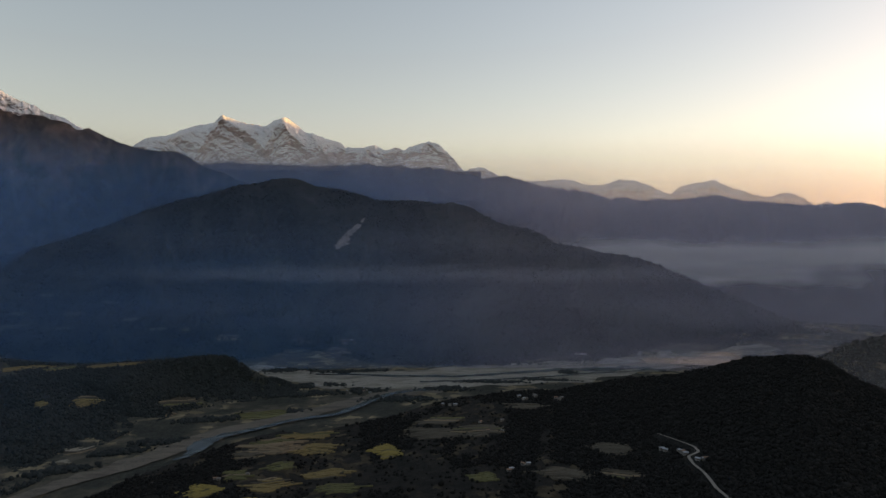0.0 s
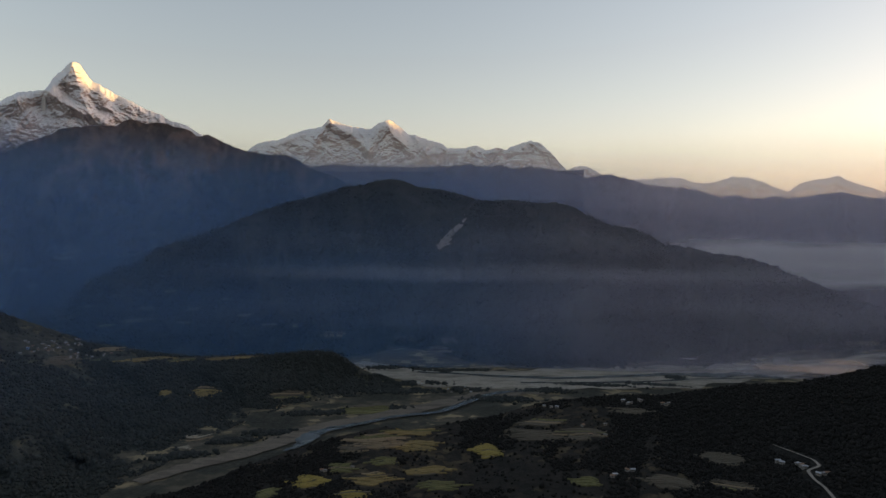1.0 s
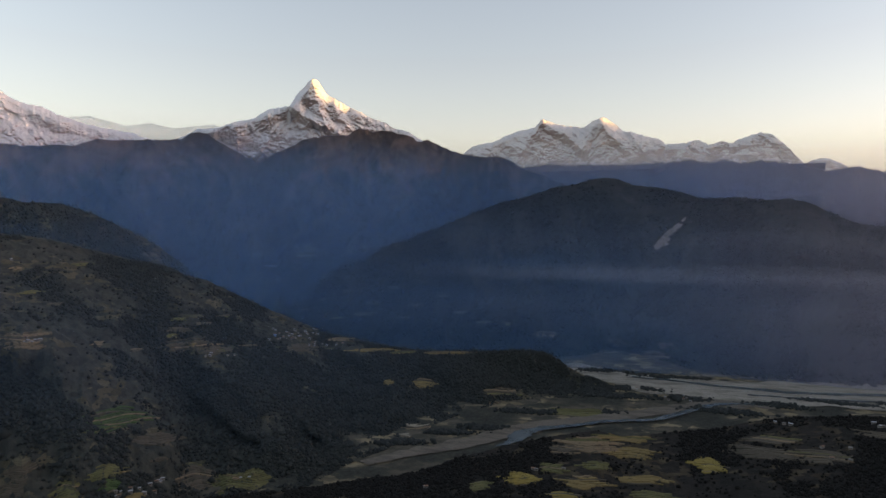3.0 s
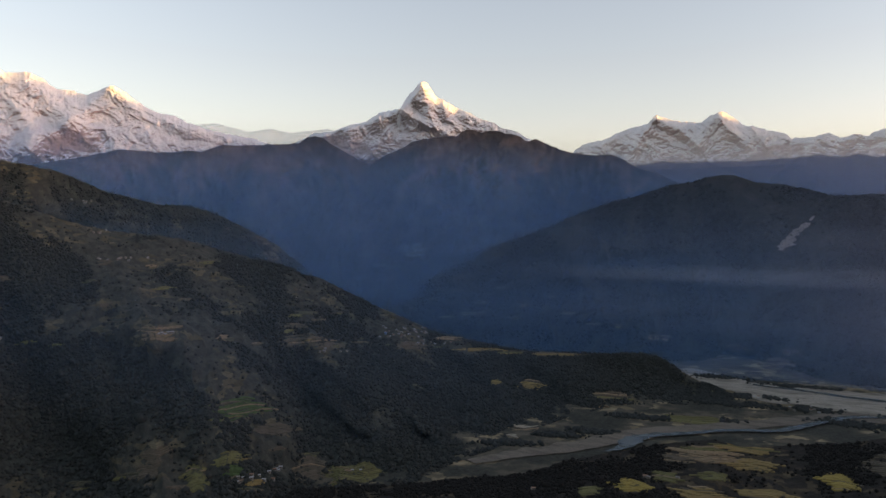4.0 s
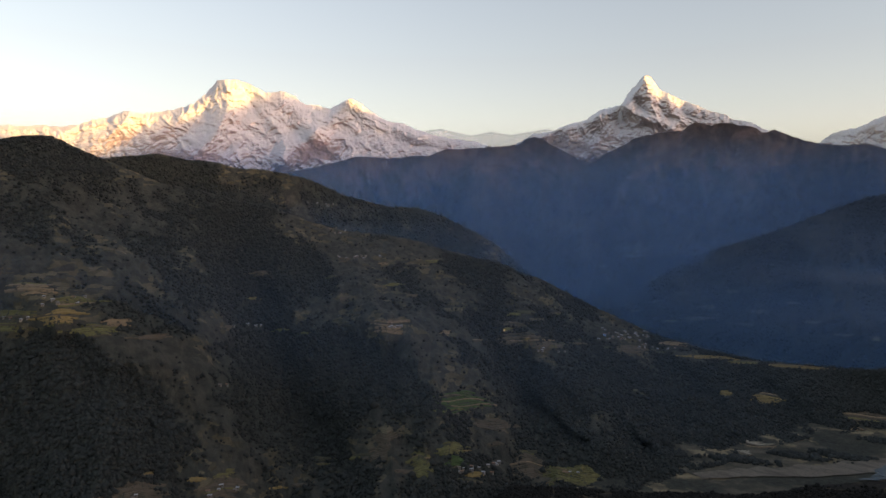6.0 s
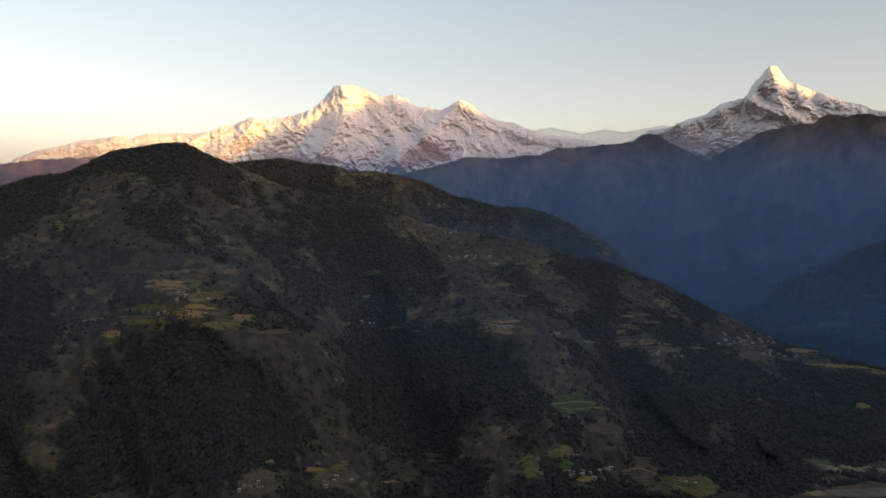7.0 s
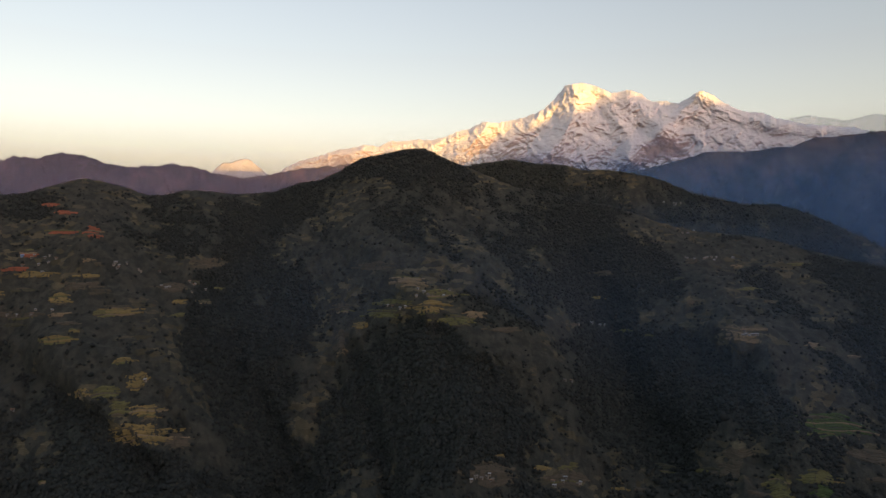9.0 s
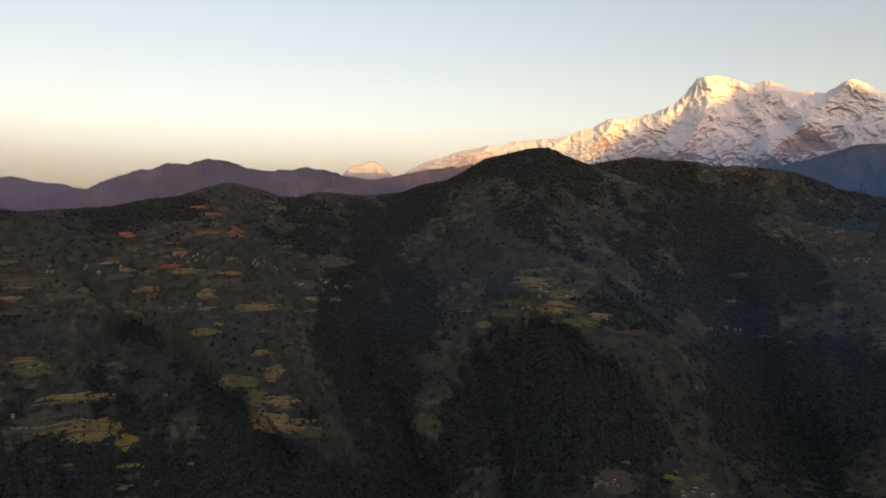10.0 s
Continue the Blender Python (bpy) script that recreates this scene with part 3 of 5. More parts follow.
ground = tagged(new("ground", sheet_mesh("ground", gx, gy, gz, VALLEY, open_land)), "brown and green valley floor with dry fields", "ground", kind="structure")

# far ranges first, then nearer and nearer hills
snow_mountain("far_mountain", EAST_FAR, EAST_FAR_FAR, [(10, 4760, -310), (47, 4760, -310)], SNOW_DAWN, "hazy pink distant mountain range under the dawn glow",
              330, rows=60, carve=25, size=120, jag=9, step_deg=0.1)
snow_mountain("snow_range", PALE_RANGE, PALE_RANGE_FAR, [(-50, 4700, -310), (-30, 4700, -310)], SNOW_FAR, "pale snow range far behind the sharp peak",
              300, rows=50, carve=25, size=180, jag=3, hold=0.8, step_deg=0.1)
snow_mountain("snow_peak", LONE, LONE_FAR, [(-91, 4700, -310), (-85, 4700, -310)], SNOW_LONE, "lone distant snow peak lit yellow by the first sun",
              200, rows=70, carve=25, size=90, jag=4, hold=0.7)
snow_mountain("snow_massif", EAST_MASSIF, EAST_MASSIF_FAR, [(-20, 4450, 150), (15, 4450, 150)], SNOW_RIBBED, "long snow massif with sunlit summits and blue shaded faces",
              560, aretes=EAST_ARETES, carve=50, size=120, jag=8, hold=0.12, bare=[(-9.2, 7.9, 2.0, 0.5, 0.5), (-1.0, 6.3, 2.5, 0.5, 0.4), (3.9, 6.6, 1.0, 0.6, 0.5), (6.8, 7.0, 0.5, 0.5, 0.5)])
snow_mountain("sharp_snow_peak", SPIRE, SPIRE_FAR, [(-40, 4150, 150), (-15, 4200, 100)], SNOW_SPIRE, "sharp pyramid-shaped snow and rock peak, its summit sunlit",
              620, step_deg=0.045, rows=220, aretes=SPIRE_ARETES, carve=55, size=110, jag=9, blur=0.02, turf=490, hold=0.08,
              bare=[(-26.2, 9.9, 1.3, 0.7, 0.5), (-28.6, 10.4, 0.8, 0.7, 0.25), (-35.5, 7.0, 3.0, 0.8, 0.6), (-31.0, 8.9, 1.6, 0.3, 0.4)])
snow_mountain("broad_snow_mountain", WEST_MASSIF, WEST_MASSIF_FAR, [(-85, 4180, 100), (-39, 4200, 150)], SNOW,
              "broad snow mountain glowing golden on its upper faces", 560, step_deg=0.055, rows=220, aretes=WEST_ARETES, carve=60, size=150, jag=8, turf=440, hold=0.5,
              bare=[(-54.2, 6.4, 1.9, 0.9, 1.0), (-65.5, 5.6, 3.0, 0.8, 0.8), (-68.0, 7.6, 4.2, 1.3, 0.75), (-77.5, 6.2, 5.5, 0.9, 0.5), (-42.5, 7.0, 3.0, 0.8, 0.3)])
ridge("far_ridge", EAST_BACK, EAST_BACK_FAR, [(30, 4200, -320), (47, 4200, -320)], FAR_WOODS, "purple hazy ridge in the east", "ridge",
      rows=40, carve=40, back=(150, 300), jag=10)
ridge("far_ridge", WEST_BACK, WEST_BACK_FAR, [(-122, 4250, -320), (-106, 4250, -320)], FAR_WOODS, "purple hazy ridge in the west", "ridge",
      rows=40, carve=40, back=(150, 300), jag=10)
ridge("high_ridge", WEST, WEST_FAR, [(-122, 3300, -400), (-78, 3300, -400)], HIGH_GRASS, "bare purple-brown ridge in morning shade", "ridge",
      rows=110, carve=150, size=240, back=(200, 300), jag=14, blur=0.04, step_deg=0.08)
ridge("long_ridge", EAST_MID, EAST_MID_FAR, [(-13, 4160, -330), (-6, 4140, -330), (0, 3850, -340), (25, 3850, -350), (39, 3780, -355), (46, 3780, -355)], FAR_WOODS, "long dark blue forested ridge above the mist",
      "ridge", rows=80, carve=80, size=240, back=(200, 300), jag=11, blur=0.04, step_deg=0.08)
ridge("high_ridge", FRONT_LEFT, FRONT_LEFT_FAR, [(-61, 3350, -400), (-29, 3500, -380)], HIGH_GRASS, "brown alpine ridge below the snow peaks", "ridge",
      rows=140, carve=150, size=230, back=(150, 300), jag=7, blur=0.04, step_deg=0.08, knolls=30,
      lines=[([(-43.5, 6.9), (-45.5, 4.5), (-47.5, 1.5), (-48.5, -2)], 1.5, -0.3, -140), ([(-39, 7.1), (-40.5, 4.5), (-41.5, 1)], 1.2, -0.3, -110), ([(-51, 6.4), (-53, 4), (-55, 1)], 1.5, -0.3, -120)])
ridge("forested_mountain", FRONT, FRONT_FAR, [(-46, 3300, -390), (-36, 3330, -380), (-28, 3380, -380), (-12, 3780, -350), (-4, 3850, -350)], HIGH_GRASS,
      "high brown-topped mountain, its lower slopes in blue haze", "mountain", rows=170, carve=150, size=250, back=(200, 300), jag=7, rough=8, blur=0.04, step_deg=0.08, knolls=30,
      lines=[([(-24.3, 8.5), (-27.1, 5.4), (-29.8, 2.2), (-31.6, -1.0), (-32.1, -3.8)], 1.3, -0.3, -130), ([(-18.8, 7.6), (-20.0, 4.3), (-21.7, 1.7), (-23.5, -0.5)], 1.2, -0.3, -110),
             ([(-32.5, 5.9), (-34.4, 2.7), (-35.3, -0.5), (-34.4, -3.8)], 1.2, 0.3, 130)])
ridge("forested_hill", MID, MID_FAR, [(-34, 2960, -440), (-25, 2860, -445), (-12, 2650, -450), (-7, 2640, -452), (-3.5, 2860, -448), (0, 2640, -452), (3, 2440, -453), (9, 2420, -453),
                                            (15, 2440, -453), (21, 2560, -452), (26, 3000, -440), (30, 3150, -438), (37, 3250, -432)], MID_WOODS,
      "dark forested hill with a pale landslide scar", "hill", rows=170, carve=110, size=300, knolls=26, step_deg=0.1, back=(350, 500), jag=6, curve=1.2,
      lines=[([(-4.7, 4.4), (-2.3, 0.8), (-0.5, -2.4), (-2.3, -5.5), (-3.2, -8.2)], 1.3, -0.25, -190), ([(8.7, 2.6), (11.0, -1.0), (12.3, -4.2), (10.9, -6.5), (10.0, -8.8)], 1.3, -0.25, -200),
             ([(3.1, 2.7), (5.0, -1.0), (5.9, -4.7), (4.0, -8.3)], 1.2, 0.3, 170), ([(16.0, -0.1), (18.2, -3.7), (20.0, -6.8), (23.1, -8.1)], 1.2, -0.2, -170),
             ([(-16, 1), (-15, -3), (-13, -6)], 1.3, -0.3, -150), ([(-10, 3), (-9.5, -2), (-8, -7)], 1.2, 0.3, 150)])
ridge("wooded_ridge", SECOND, SECOND_FAR, [(-72, 2420, -440), (-50, 2440, -440), (-34, 2600, -450)], NEAR_WOODS, "dark wooded ridge with scattered farms",
      "ridge", rows=110, carve=70, size=260, back=(300, 400), jag=4)
SPUR_LINES = [
    ([(-79.1, 1.4), (-77.5, -0.5), (-75.5, -3.1), (-72.6, -5.6), (-69.1, -7.3), (-65.0, -9.2), (-61.8, -11.9), (-59.5, -14.3), (-56.8, -17.2), (-53.1, -20.0)], 1.6, -0.35, -65),
    ([(-72.6, -5.6), (-78.8, -7.3), (-80.8, -9.3), (-82.2, -11.7), (-83.2, -15.1)], 1.0, -0.3, -25),
    ([(-53.5, 1.1), (-50.8, -2.8), (-48.3, -7.1), (-44.1, -9.9), (-42.7, -13.3), (-39.3, -15.4)], 1.8, -0.32, -75),
    ([(-37.7, -3.1), (-36.9, -7.8), (-34.9, -10.2), (-31.0, -13.1), (-28.1, -14.7)], 1.2, -0.25, -80),
    ([(-98.5, 4.1), (-97.9, -0.1), (-95.3, -4.5), (-92.7, -9.9), (-90.0, -14.4), (-86.4, -18.4)], 1.8, -0.3, -80),
    ([(-112, 0.6), (-109.7, -2.5), (-108.3, -5.8), (-110.5, -8.1)], 1.8, -0.3, -50),
    ([(-62, -6.9), (-52, -7.2), (-46, -7.6)], 1.1, -0.3, -30)]
GULLY_LINES = [
    ([(-60.4, -0.1), (-59.5, -4.7), (-58.6, -9.2), (-56.8, -12.8), (-54.4, -16.3), (-52.6, -19.2)], 1.9, 0.35, 100),
    ([(-41.5, -7.2), (-39.8, -10.6), (-38.5, -13.0), (-36.0, -15.3), (-32.9, -17.7)], 1.2, 0.35, 120),
    ([(-83.6, 3.1), (-86.4, -0.5), (-88.6, -3.7), (-90.2, -7.3), (-88.7, -11.0), (-86.9, -15.4), (-84.6, -19.7)], 2.2, 0.35, 110),
    ([(-105.3, -7.2), (-101.7, -11.2), (-98.0, -14.8), (-94.5, -18.4)], 1.5, 0.3, 90)]
FLANK_LINES = [
    ([(-32.38, -4.65), (-29.22, -8.21), (-25.67, -11.6), (-22.64, -14.81), (-20.73, -17.91)], 0.8, -0.3, -60),
    ([(-25.68, -8.54), (-21.81, -11.39), (-18.5, -13.64), (-15.71, -15.78)], 0.7, -0.25, -55),
    ([(-19.75, -9.56), (-15.74, -11.76), (-12.7, -13.46)], 0.7, -0.2, -45),
    ([(-47.97, 0.83), (-43.42, -4.68), (-40.66, -10.15), (-38.81, -14.58)], 0.9, -0.25, -55),
    ([(-36.04, -6.51), (-31.46, -11.82), (-27.85, -16.83), (-26.07, -19.18)], 0.8, 0.3, 70),
    ([(-27.66, -8.17), (-23.93, -11.94), (-20.12, -15.43)], 0.7, 0.3, 60),
    ([(-21.4, -9.65), (-17.31, -12.72), (-14.19, -14.81)], 0.6, 0.3, 50)]
# Thickets, plus broad patches that put the right flank's shade into the cover.
THICKETS_AND_SHADE = [
    (-56, -11.5, 6, 4, 0.4), (-35, -11.8, 5, 2.4, 0.4), (-20, -10.9, 10, 1.4, 0.5), (-72, -13.5, 8, 5, 0.4), (-88, -8, 5, 6, 0.3), (-77, 3, 6, 3, 0.25),
    (-100, -3.5, 13, 3, -0.3), (-45, -17, 8, 3, -0.2), (-64, -19, 6, 2, -0.25), (-48, 0, 6, 2.5, -0.15), (-103, -17, 12, 2, 0.3), (-104, 2, 8, 2, 0.25), (-44, -9, 15, 12, 0.05), (-80, 0, 9, 5, -0.2), (-23, -14.5, 6, 2.6, 0.5), (-37, -15.5, 8, 3.5, 0.2), (-103, -6, 13, 9, -0.32)]
ridge("village_ridge", NEAR, NEAR_FAR,
      [(-122, 980, -450), (-60, 990, -452), (-40, 1010, -452), (-34, 1120, -452), (-30, 1240, -452), (-21.5, 1500, -452), (-17, 1720, -452), (-12, 1930, -452), (-5, 2000, -452), (-3.5, 2050, -453)],
      NEAR_WOODS, "steep wooded ridge with terraced fields and hamlets", "ridge", step_deg=0.1, rows=250, carve=48, size=300, curve=1.12, lean=1.1, rough=6.0, stripes=0.22, knolls=26.0,
      back=(350, 380), jag=3,
      gullies=[(-57, 3.5, 50), (-38, 2.4, 35), (-83, 4.0, 30), (-104, 3.0, 25)],
      spurs=[(-69, 6.0, 230), (-46, 4.0, 120), (-97, 6.0, 180), (-32, 3.0, 60)],
      lines=SPUR_LINES + GULLY_LINES + FLANK_LINES, groves=THICKETS_AND_SHADE,
      bench=[(-69, 7, 0.55, 0.3), (-50, 12, 0.52, 0.3), (-100, 9, 0.66, 0.6)])
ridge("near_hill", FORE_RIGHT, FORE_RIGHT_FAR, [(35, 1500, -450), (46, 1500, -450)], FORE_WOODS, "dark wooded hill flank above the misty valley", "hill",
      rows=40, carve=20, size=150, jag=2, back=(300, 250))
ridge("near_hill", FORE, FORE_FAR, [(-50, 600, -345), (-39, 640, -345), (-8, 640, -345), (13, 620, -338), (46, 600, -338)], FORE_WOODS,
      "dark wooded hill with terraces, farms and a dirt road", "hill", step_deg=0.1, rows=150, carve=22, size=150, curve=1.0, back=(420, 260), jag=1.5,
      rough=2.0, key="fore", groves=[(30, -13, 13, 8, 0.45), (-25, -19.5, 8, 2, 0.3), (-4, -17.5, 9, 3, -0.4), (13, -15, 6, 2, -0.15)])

# an unseen range, made up to keep the sun off all but the peaks
SUN_BLOCK = [(42.4, 980), (43.0, 1000), (43.3, 1060), (43.6, 1200), (44, 1290), (44.7, 1195), (45.05, 1205), (45.5, 1300), (45.9, 1225), (47, 1020), (48.5, 740), (54, 600), (60, 620), (68, 800), (76, 820), (100, 800), (116, 760), (130, 520), (140, 300)]
SUN_BLOCK_FAR = [(42.4, 9600), (43, 9000), (45, 7000), (46.5, 6000), (48.5, 4850), (60, 4700), (140, 4400)]
ridge("eastern_range", SUN_BLOCK, SUN_BLOCK_FAR, [(42.4, 8900, -320), (43, 8300, -320), (45, 6300, -320), (46.5, 5300, -320), (48.5, 4150, -320), (60, 3900, -320), (140, 3600, -320)],
      FAR_WOODS, "dark mountain range before the rising sun", "mountain", step_deg=0.06, rows=40, carve=60, back=(400, 700), jag=16)


# ---- tinted sheets that stand for the haze between the ranges ----
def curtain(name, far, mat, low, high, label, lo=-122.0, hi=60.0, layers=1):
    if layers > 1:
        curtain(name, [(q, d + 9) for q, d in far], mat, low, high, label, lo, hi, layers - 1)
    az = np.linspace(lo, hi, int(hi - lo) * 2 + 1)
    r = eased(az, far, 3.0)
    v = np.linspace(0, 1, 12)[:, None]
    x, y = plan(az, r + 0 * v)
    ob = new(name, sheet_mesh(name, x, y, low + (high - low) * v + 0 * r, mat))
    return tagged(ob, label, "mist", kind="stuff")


# Tints carry the haze's own light: blue in shade, paler towards the sun.
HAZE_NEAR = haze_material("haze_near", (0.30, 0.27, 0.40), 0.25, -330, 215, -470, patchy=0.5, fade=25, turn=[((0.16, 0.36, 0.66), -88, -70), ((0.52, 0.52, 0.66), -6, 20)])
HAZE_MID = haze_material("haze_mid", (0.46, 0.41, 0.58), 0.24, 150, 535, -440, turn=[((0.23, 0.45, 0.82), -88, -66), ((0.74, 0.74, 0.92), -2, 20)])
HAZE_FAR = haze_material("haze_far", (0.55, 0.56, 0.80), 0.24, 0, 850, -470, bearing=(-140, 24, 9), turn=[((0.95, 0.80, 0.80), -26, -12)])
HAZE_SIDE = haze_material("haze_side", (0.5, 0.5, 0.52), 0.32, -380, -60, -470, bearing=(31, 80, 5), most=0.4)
curtain("haze", [(30, 1560), (62, 1560)], HAZE_SIDE, -455, -50, "sheet tinted as grey haze behind the near hill", 31, 62)
# Two more tinted sheets, added to brighten the ridges behind them.
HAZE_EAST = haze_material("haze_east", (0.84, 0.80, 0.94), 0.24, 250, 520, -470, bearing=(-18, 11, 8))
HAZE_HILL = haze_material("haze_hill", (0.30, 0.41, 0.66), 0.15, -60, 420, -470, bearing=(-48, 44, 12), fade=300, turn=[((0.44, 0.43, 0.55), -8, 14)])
MIST = haze_material("mist_band", (0.75, 0.78, 0.85), 0.0, -400, 0, -455, bands=[(-118, 45, 0.20), (-245, 90, 0.11), (-20, 60, 0.07)], bearing=(-26, 44, 20))
MIST_EAST = haze_material("mist_bank", (0.95, 0.93, 0.92), 0.0, -400, 0, -455, bands=[(-100, 125, 2.0), (-250, 90, 0.15)], grain=(0.0008, 0.0008, 0.003), bearing=(10, 62, 14), most=0.92)
# Blue of the shaded gullies, put into one more tinted sheet.
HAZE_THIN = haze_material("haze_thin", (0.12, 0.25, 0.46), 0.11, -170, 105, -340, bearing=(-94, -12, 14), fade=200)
curtain("haze", [(-122, 1480), (-62, 1480), (-44, 1000), (-10, 1000)], HAZE_THIN, -340, 110, "sheet tinted as faint blue shade and haze before the steep ridge", -122, -12)
curtain("haze", [(-122, 2480), (-24, 2460), (-5, 2400), (15, 2380), (25, 2460), (60, 2500)], HAZE_NEAR, -455, 220, "sheet tinted as thin blue morning haze over the valley", -122, 60, 2)
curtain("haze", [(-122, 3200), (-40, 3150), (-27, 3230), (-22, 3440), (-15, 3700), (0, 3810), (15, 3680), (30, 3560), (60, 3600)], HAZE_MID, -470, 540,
        "sheet tinted as blue morning haze before the high ridges", -122, 60, 3)
curtain("haze", [(-122, 4120), (-84, 4140), (-10, 4155)], HAZE_FAR, -400, 920, "sheet tinted as pale haze before the snow peaks", -122, 24)
curtain("haze", [(-18, 4118), (-5, 4110), (3, 3950), (20, 3930)], HAZE_EAST, -400, 525, "sheet tinted as lilac haze before the eastern ranges", -18, 11, 2)
curtain("haze", [(-48, 2430), (-24, 2430), (-5, 2380), (15, 2355), (25, 2430), (60, 2460)], HAZE_HILL, -455, 425, "sheet tinted as thin blue haze before the dark hill", -46, 42)
curtain("mist", [(-40, 2450), (-5, 2390), (15, 2370), (25, 2450), (60, 2470)], MIST, -455, 120, "thin grey band of mist across the hill", -32, 40)
curtain("mist", [(0, 3740), (18, 3640), (26, 3480), (60, 3480)], MIST_EAST, -455, 140, "grey mist lying in the side valley", 6, 62)
MIST_RIVER = haze_material("river_mist", (0.85, 0.83, 0.82), 0.55, -440, -375, -560, patchy=0.16, grain=(0.006, 0.006, 0.02), bearing=(14, 42, 8), most=0.8)
curtain("mist", [(10, 2365), (25, 2580), (45, 2750)], MIST_RIVER, -455, -360, "low mist steaming off the river", 14, 42)


# ---- things: fields, farms, road, river, woods ----
def part(name, bm, mat, parent, label=""):
    """Links a bmesh as one mesh object under a thing or under a part."""
    me = bpy.data.meshes.new(name)
    bm.to_mesh(me)
    bm.free()
    me.materials.append(mat)
    ob = new(name, me)
    ob.parent = parent
    return tagged(ob, label)


def plain_material(name, colour, spread=0.25, grain=4.0, rough=0.9, metal=0.0, by_object=True):
    m, t, s = material(name)
    p = place(t)
    n = noise_of(t, p, 1.0 / grain, 5, 0.6)
    c = mix(t, n, tuple(max(0, q * (1 - spread)) for q in colour), tuple(q * (1 + spread) for q in colour))
    if by_object:
        info = t.nodes.new("ShaderNodeObjectInfo")
        c = mix(t, calc(t, "MULTIPLY", info.outputs["Random"], 0.5), c, tuple(q * 0.55 for q in colour))
    t.links.new(c, s.inputs["Base Color"])
    s.inputs["Roughness"].default_value, s.inputs["Metallic"].default_value = rough, metal
    s.inputs["Specular IOR Level"].default_value = 0.2
    bump(t, s, n, 0.6, grain * 0.15)
    return m


# The red entry is first sunlight put into the field colour.
TONES = [("ripe golden", (0.27, 0.205, 0.092)), ("olive green", (0.165, 0.16, 0.075)), ("bright yellow", (0.33, 0.26, 0.08)), ("fallow brown", (0.125, 0.11, 0.085)),
         ("sunlit red", (0.36, 0.13, 0.08)), ("dry tan", (0.26, 0.20, 0.13)), ("fresh green", (0.085, 0.13, 0.055)), ("pale stubble", (0.36, 0.33, 0.26)), ("dull olive", (0.10, 0.10, 0.072))]


def crop_material(name, colour):
    """A worn crop: rows and bare earth at the scale of paces, weeds and brush creeping in from the edges."""
    m, t, s = material(name)
    p = place(t)
    grain, weeds = noise_of(t, p, 0.35, 5, 0.65), noise_of(t, p, 0.10, 4, 0.6)
    info = t.nodes.new("ShaderNodeObjectInfo")
    c = mix(t, grain, tuple(0.55 * q for q in colour), tuple(1.35 * q for q in colour))
    c = mix(t, calc(t, "MULTIPLY", info.outputs["Random"], 0.55), c, tuple(0.5 * q for q in colour))
    c = mix(t, step(t, weeds, 0.56, 0.70), c, (0.060, 0.063, 0.050))
    t.links.new(c, s.inputs["Base Color"])
    s.inputs["Roughness"].default_value, s.inputs["Specular IOR Level"].default_value = 0.95, 0.1
    bump(t, s, grain, 0.6, 0.8)
    return m


FIELD_MATS = [crop_material("field_" + n.replace(" ", "_"), c) for n, c in TONES]
CLEAR = {}
rng = random.Random(5)


def terraced_field(hill, bearing, dip, wide, tall, tone, group):
    """Stepped plots along the slope, each tread with its own riser."""
    CLEAR.setdefault(hill, []).append((bearing, dip, wide * 0.5, tall * 0.5))
    centre = sighted(hill, bearing, dip)
    field = tagged(new("terraced_field"), f"{TONES[tone][0]} terraced field stepping down the slope", "field", group)
    field.location = centre
    tall *= rng.uniform(0.85, 1.0)
    steps = max(3, min(18, round(tall / 0.10)))
    slant, phase = rng.uniform(-0.3, 0.3), rng.uniform(0, 60)
    for k in range(steps):
        f = (k + 0.5) / steps * 2 - 1
        round_ = (1 - 0.55 * abs(f) ** 3) * 0.56 * wide
        left = round_ * max(0.25, 0.85 + 1.0 * noise.noise((phase, f * 2.2, 1.0)) + 0.07 * rng.uniform(-1, 1))
        right = round_ * max(0.25, 0.85 + 1.0 * noise.noise((phase, f * 2.2, 9.0)) + 0.07 * rng.uniform(-1, 1))
        half, mid = (left + right) / 2, bearing + (right - left) / 2 + slant * 0.3 * wide * f
        n = max(4, min(12, int(half * 8)))
        d0, dh = dip - tall / 2 + tall * k / steps, tall / steps
        fill = rng.uniform(0.72, 0.95)
        bm = bmesh.new()
        rows = []
        for i in range(n + 1):
            q = i / n * 2 - 1
            bb = mid + half * q
            wave = tall * 0.06 * math.sin(q * 3.1 + phase + f) + slant * q * 0.12 * tall
            taper = 1 - 0.45 * abs(q) ** 5
            front, rear = sighted(hill, bb, d0 + wave), sighted(hill, bb, d0 + wave + dh * (0.25 + 0.75 * taper) * fill)
            foot_ = front + Vector((0, 0, -1.0))
            rows.append([bm.verts.new(p - centre) for p in (foot_, front + Vector((0, 0, 1.7)), rear + Vector((0, 0, 1.2)), rear + Vector((0, 0, -1.5)))])
        for a_, b_ in zip(rows, rows[1:]):
            for j in range(3):
                bm.faces.new((a_[j], b_[j], b_[j + 1], a_[j + 1]))
        tint = tone if rng.random() < 0.78 else rng.choice([1, 3, 3, 5, tone] if tone != 8 else [8, 8, 3])
        part("terrace", bm, FIELD_MATS[tint], field)
    return field


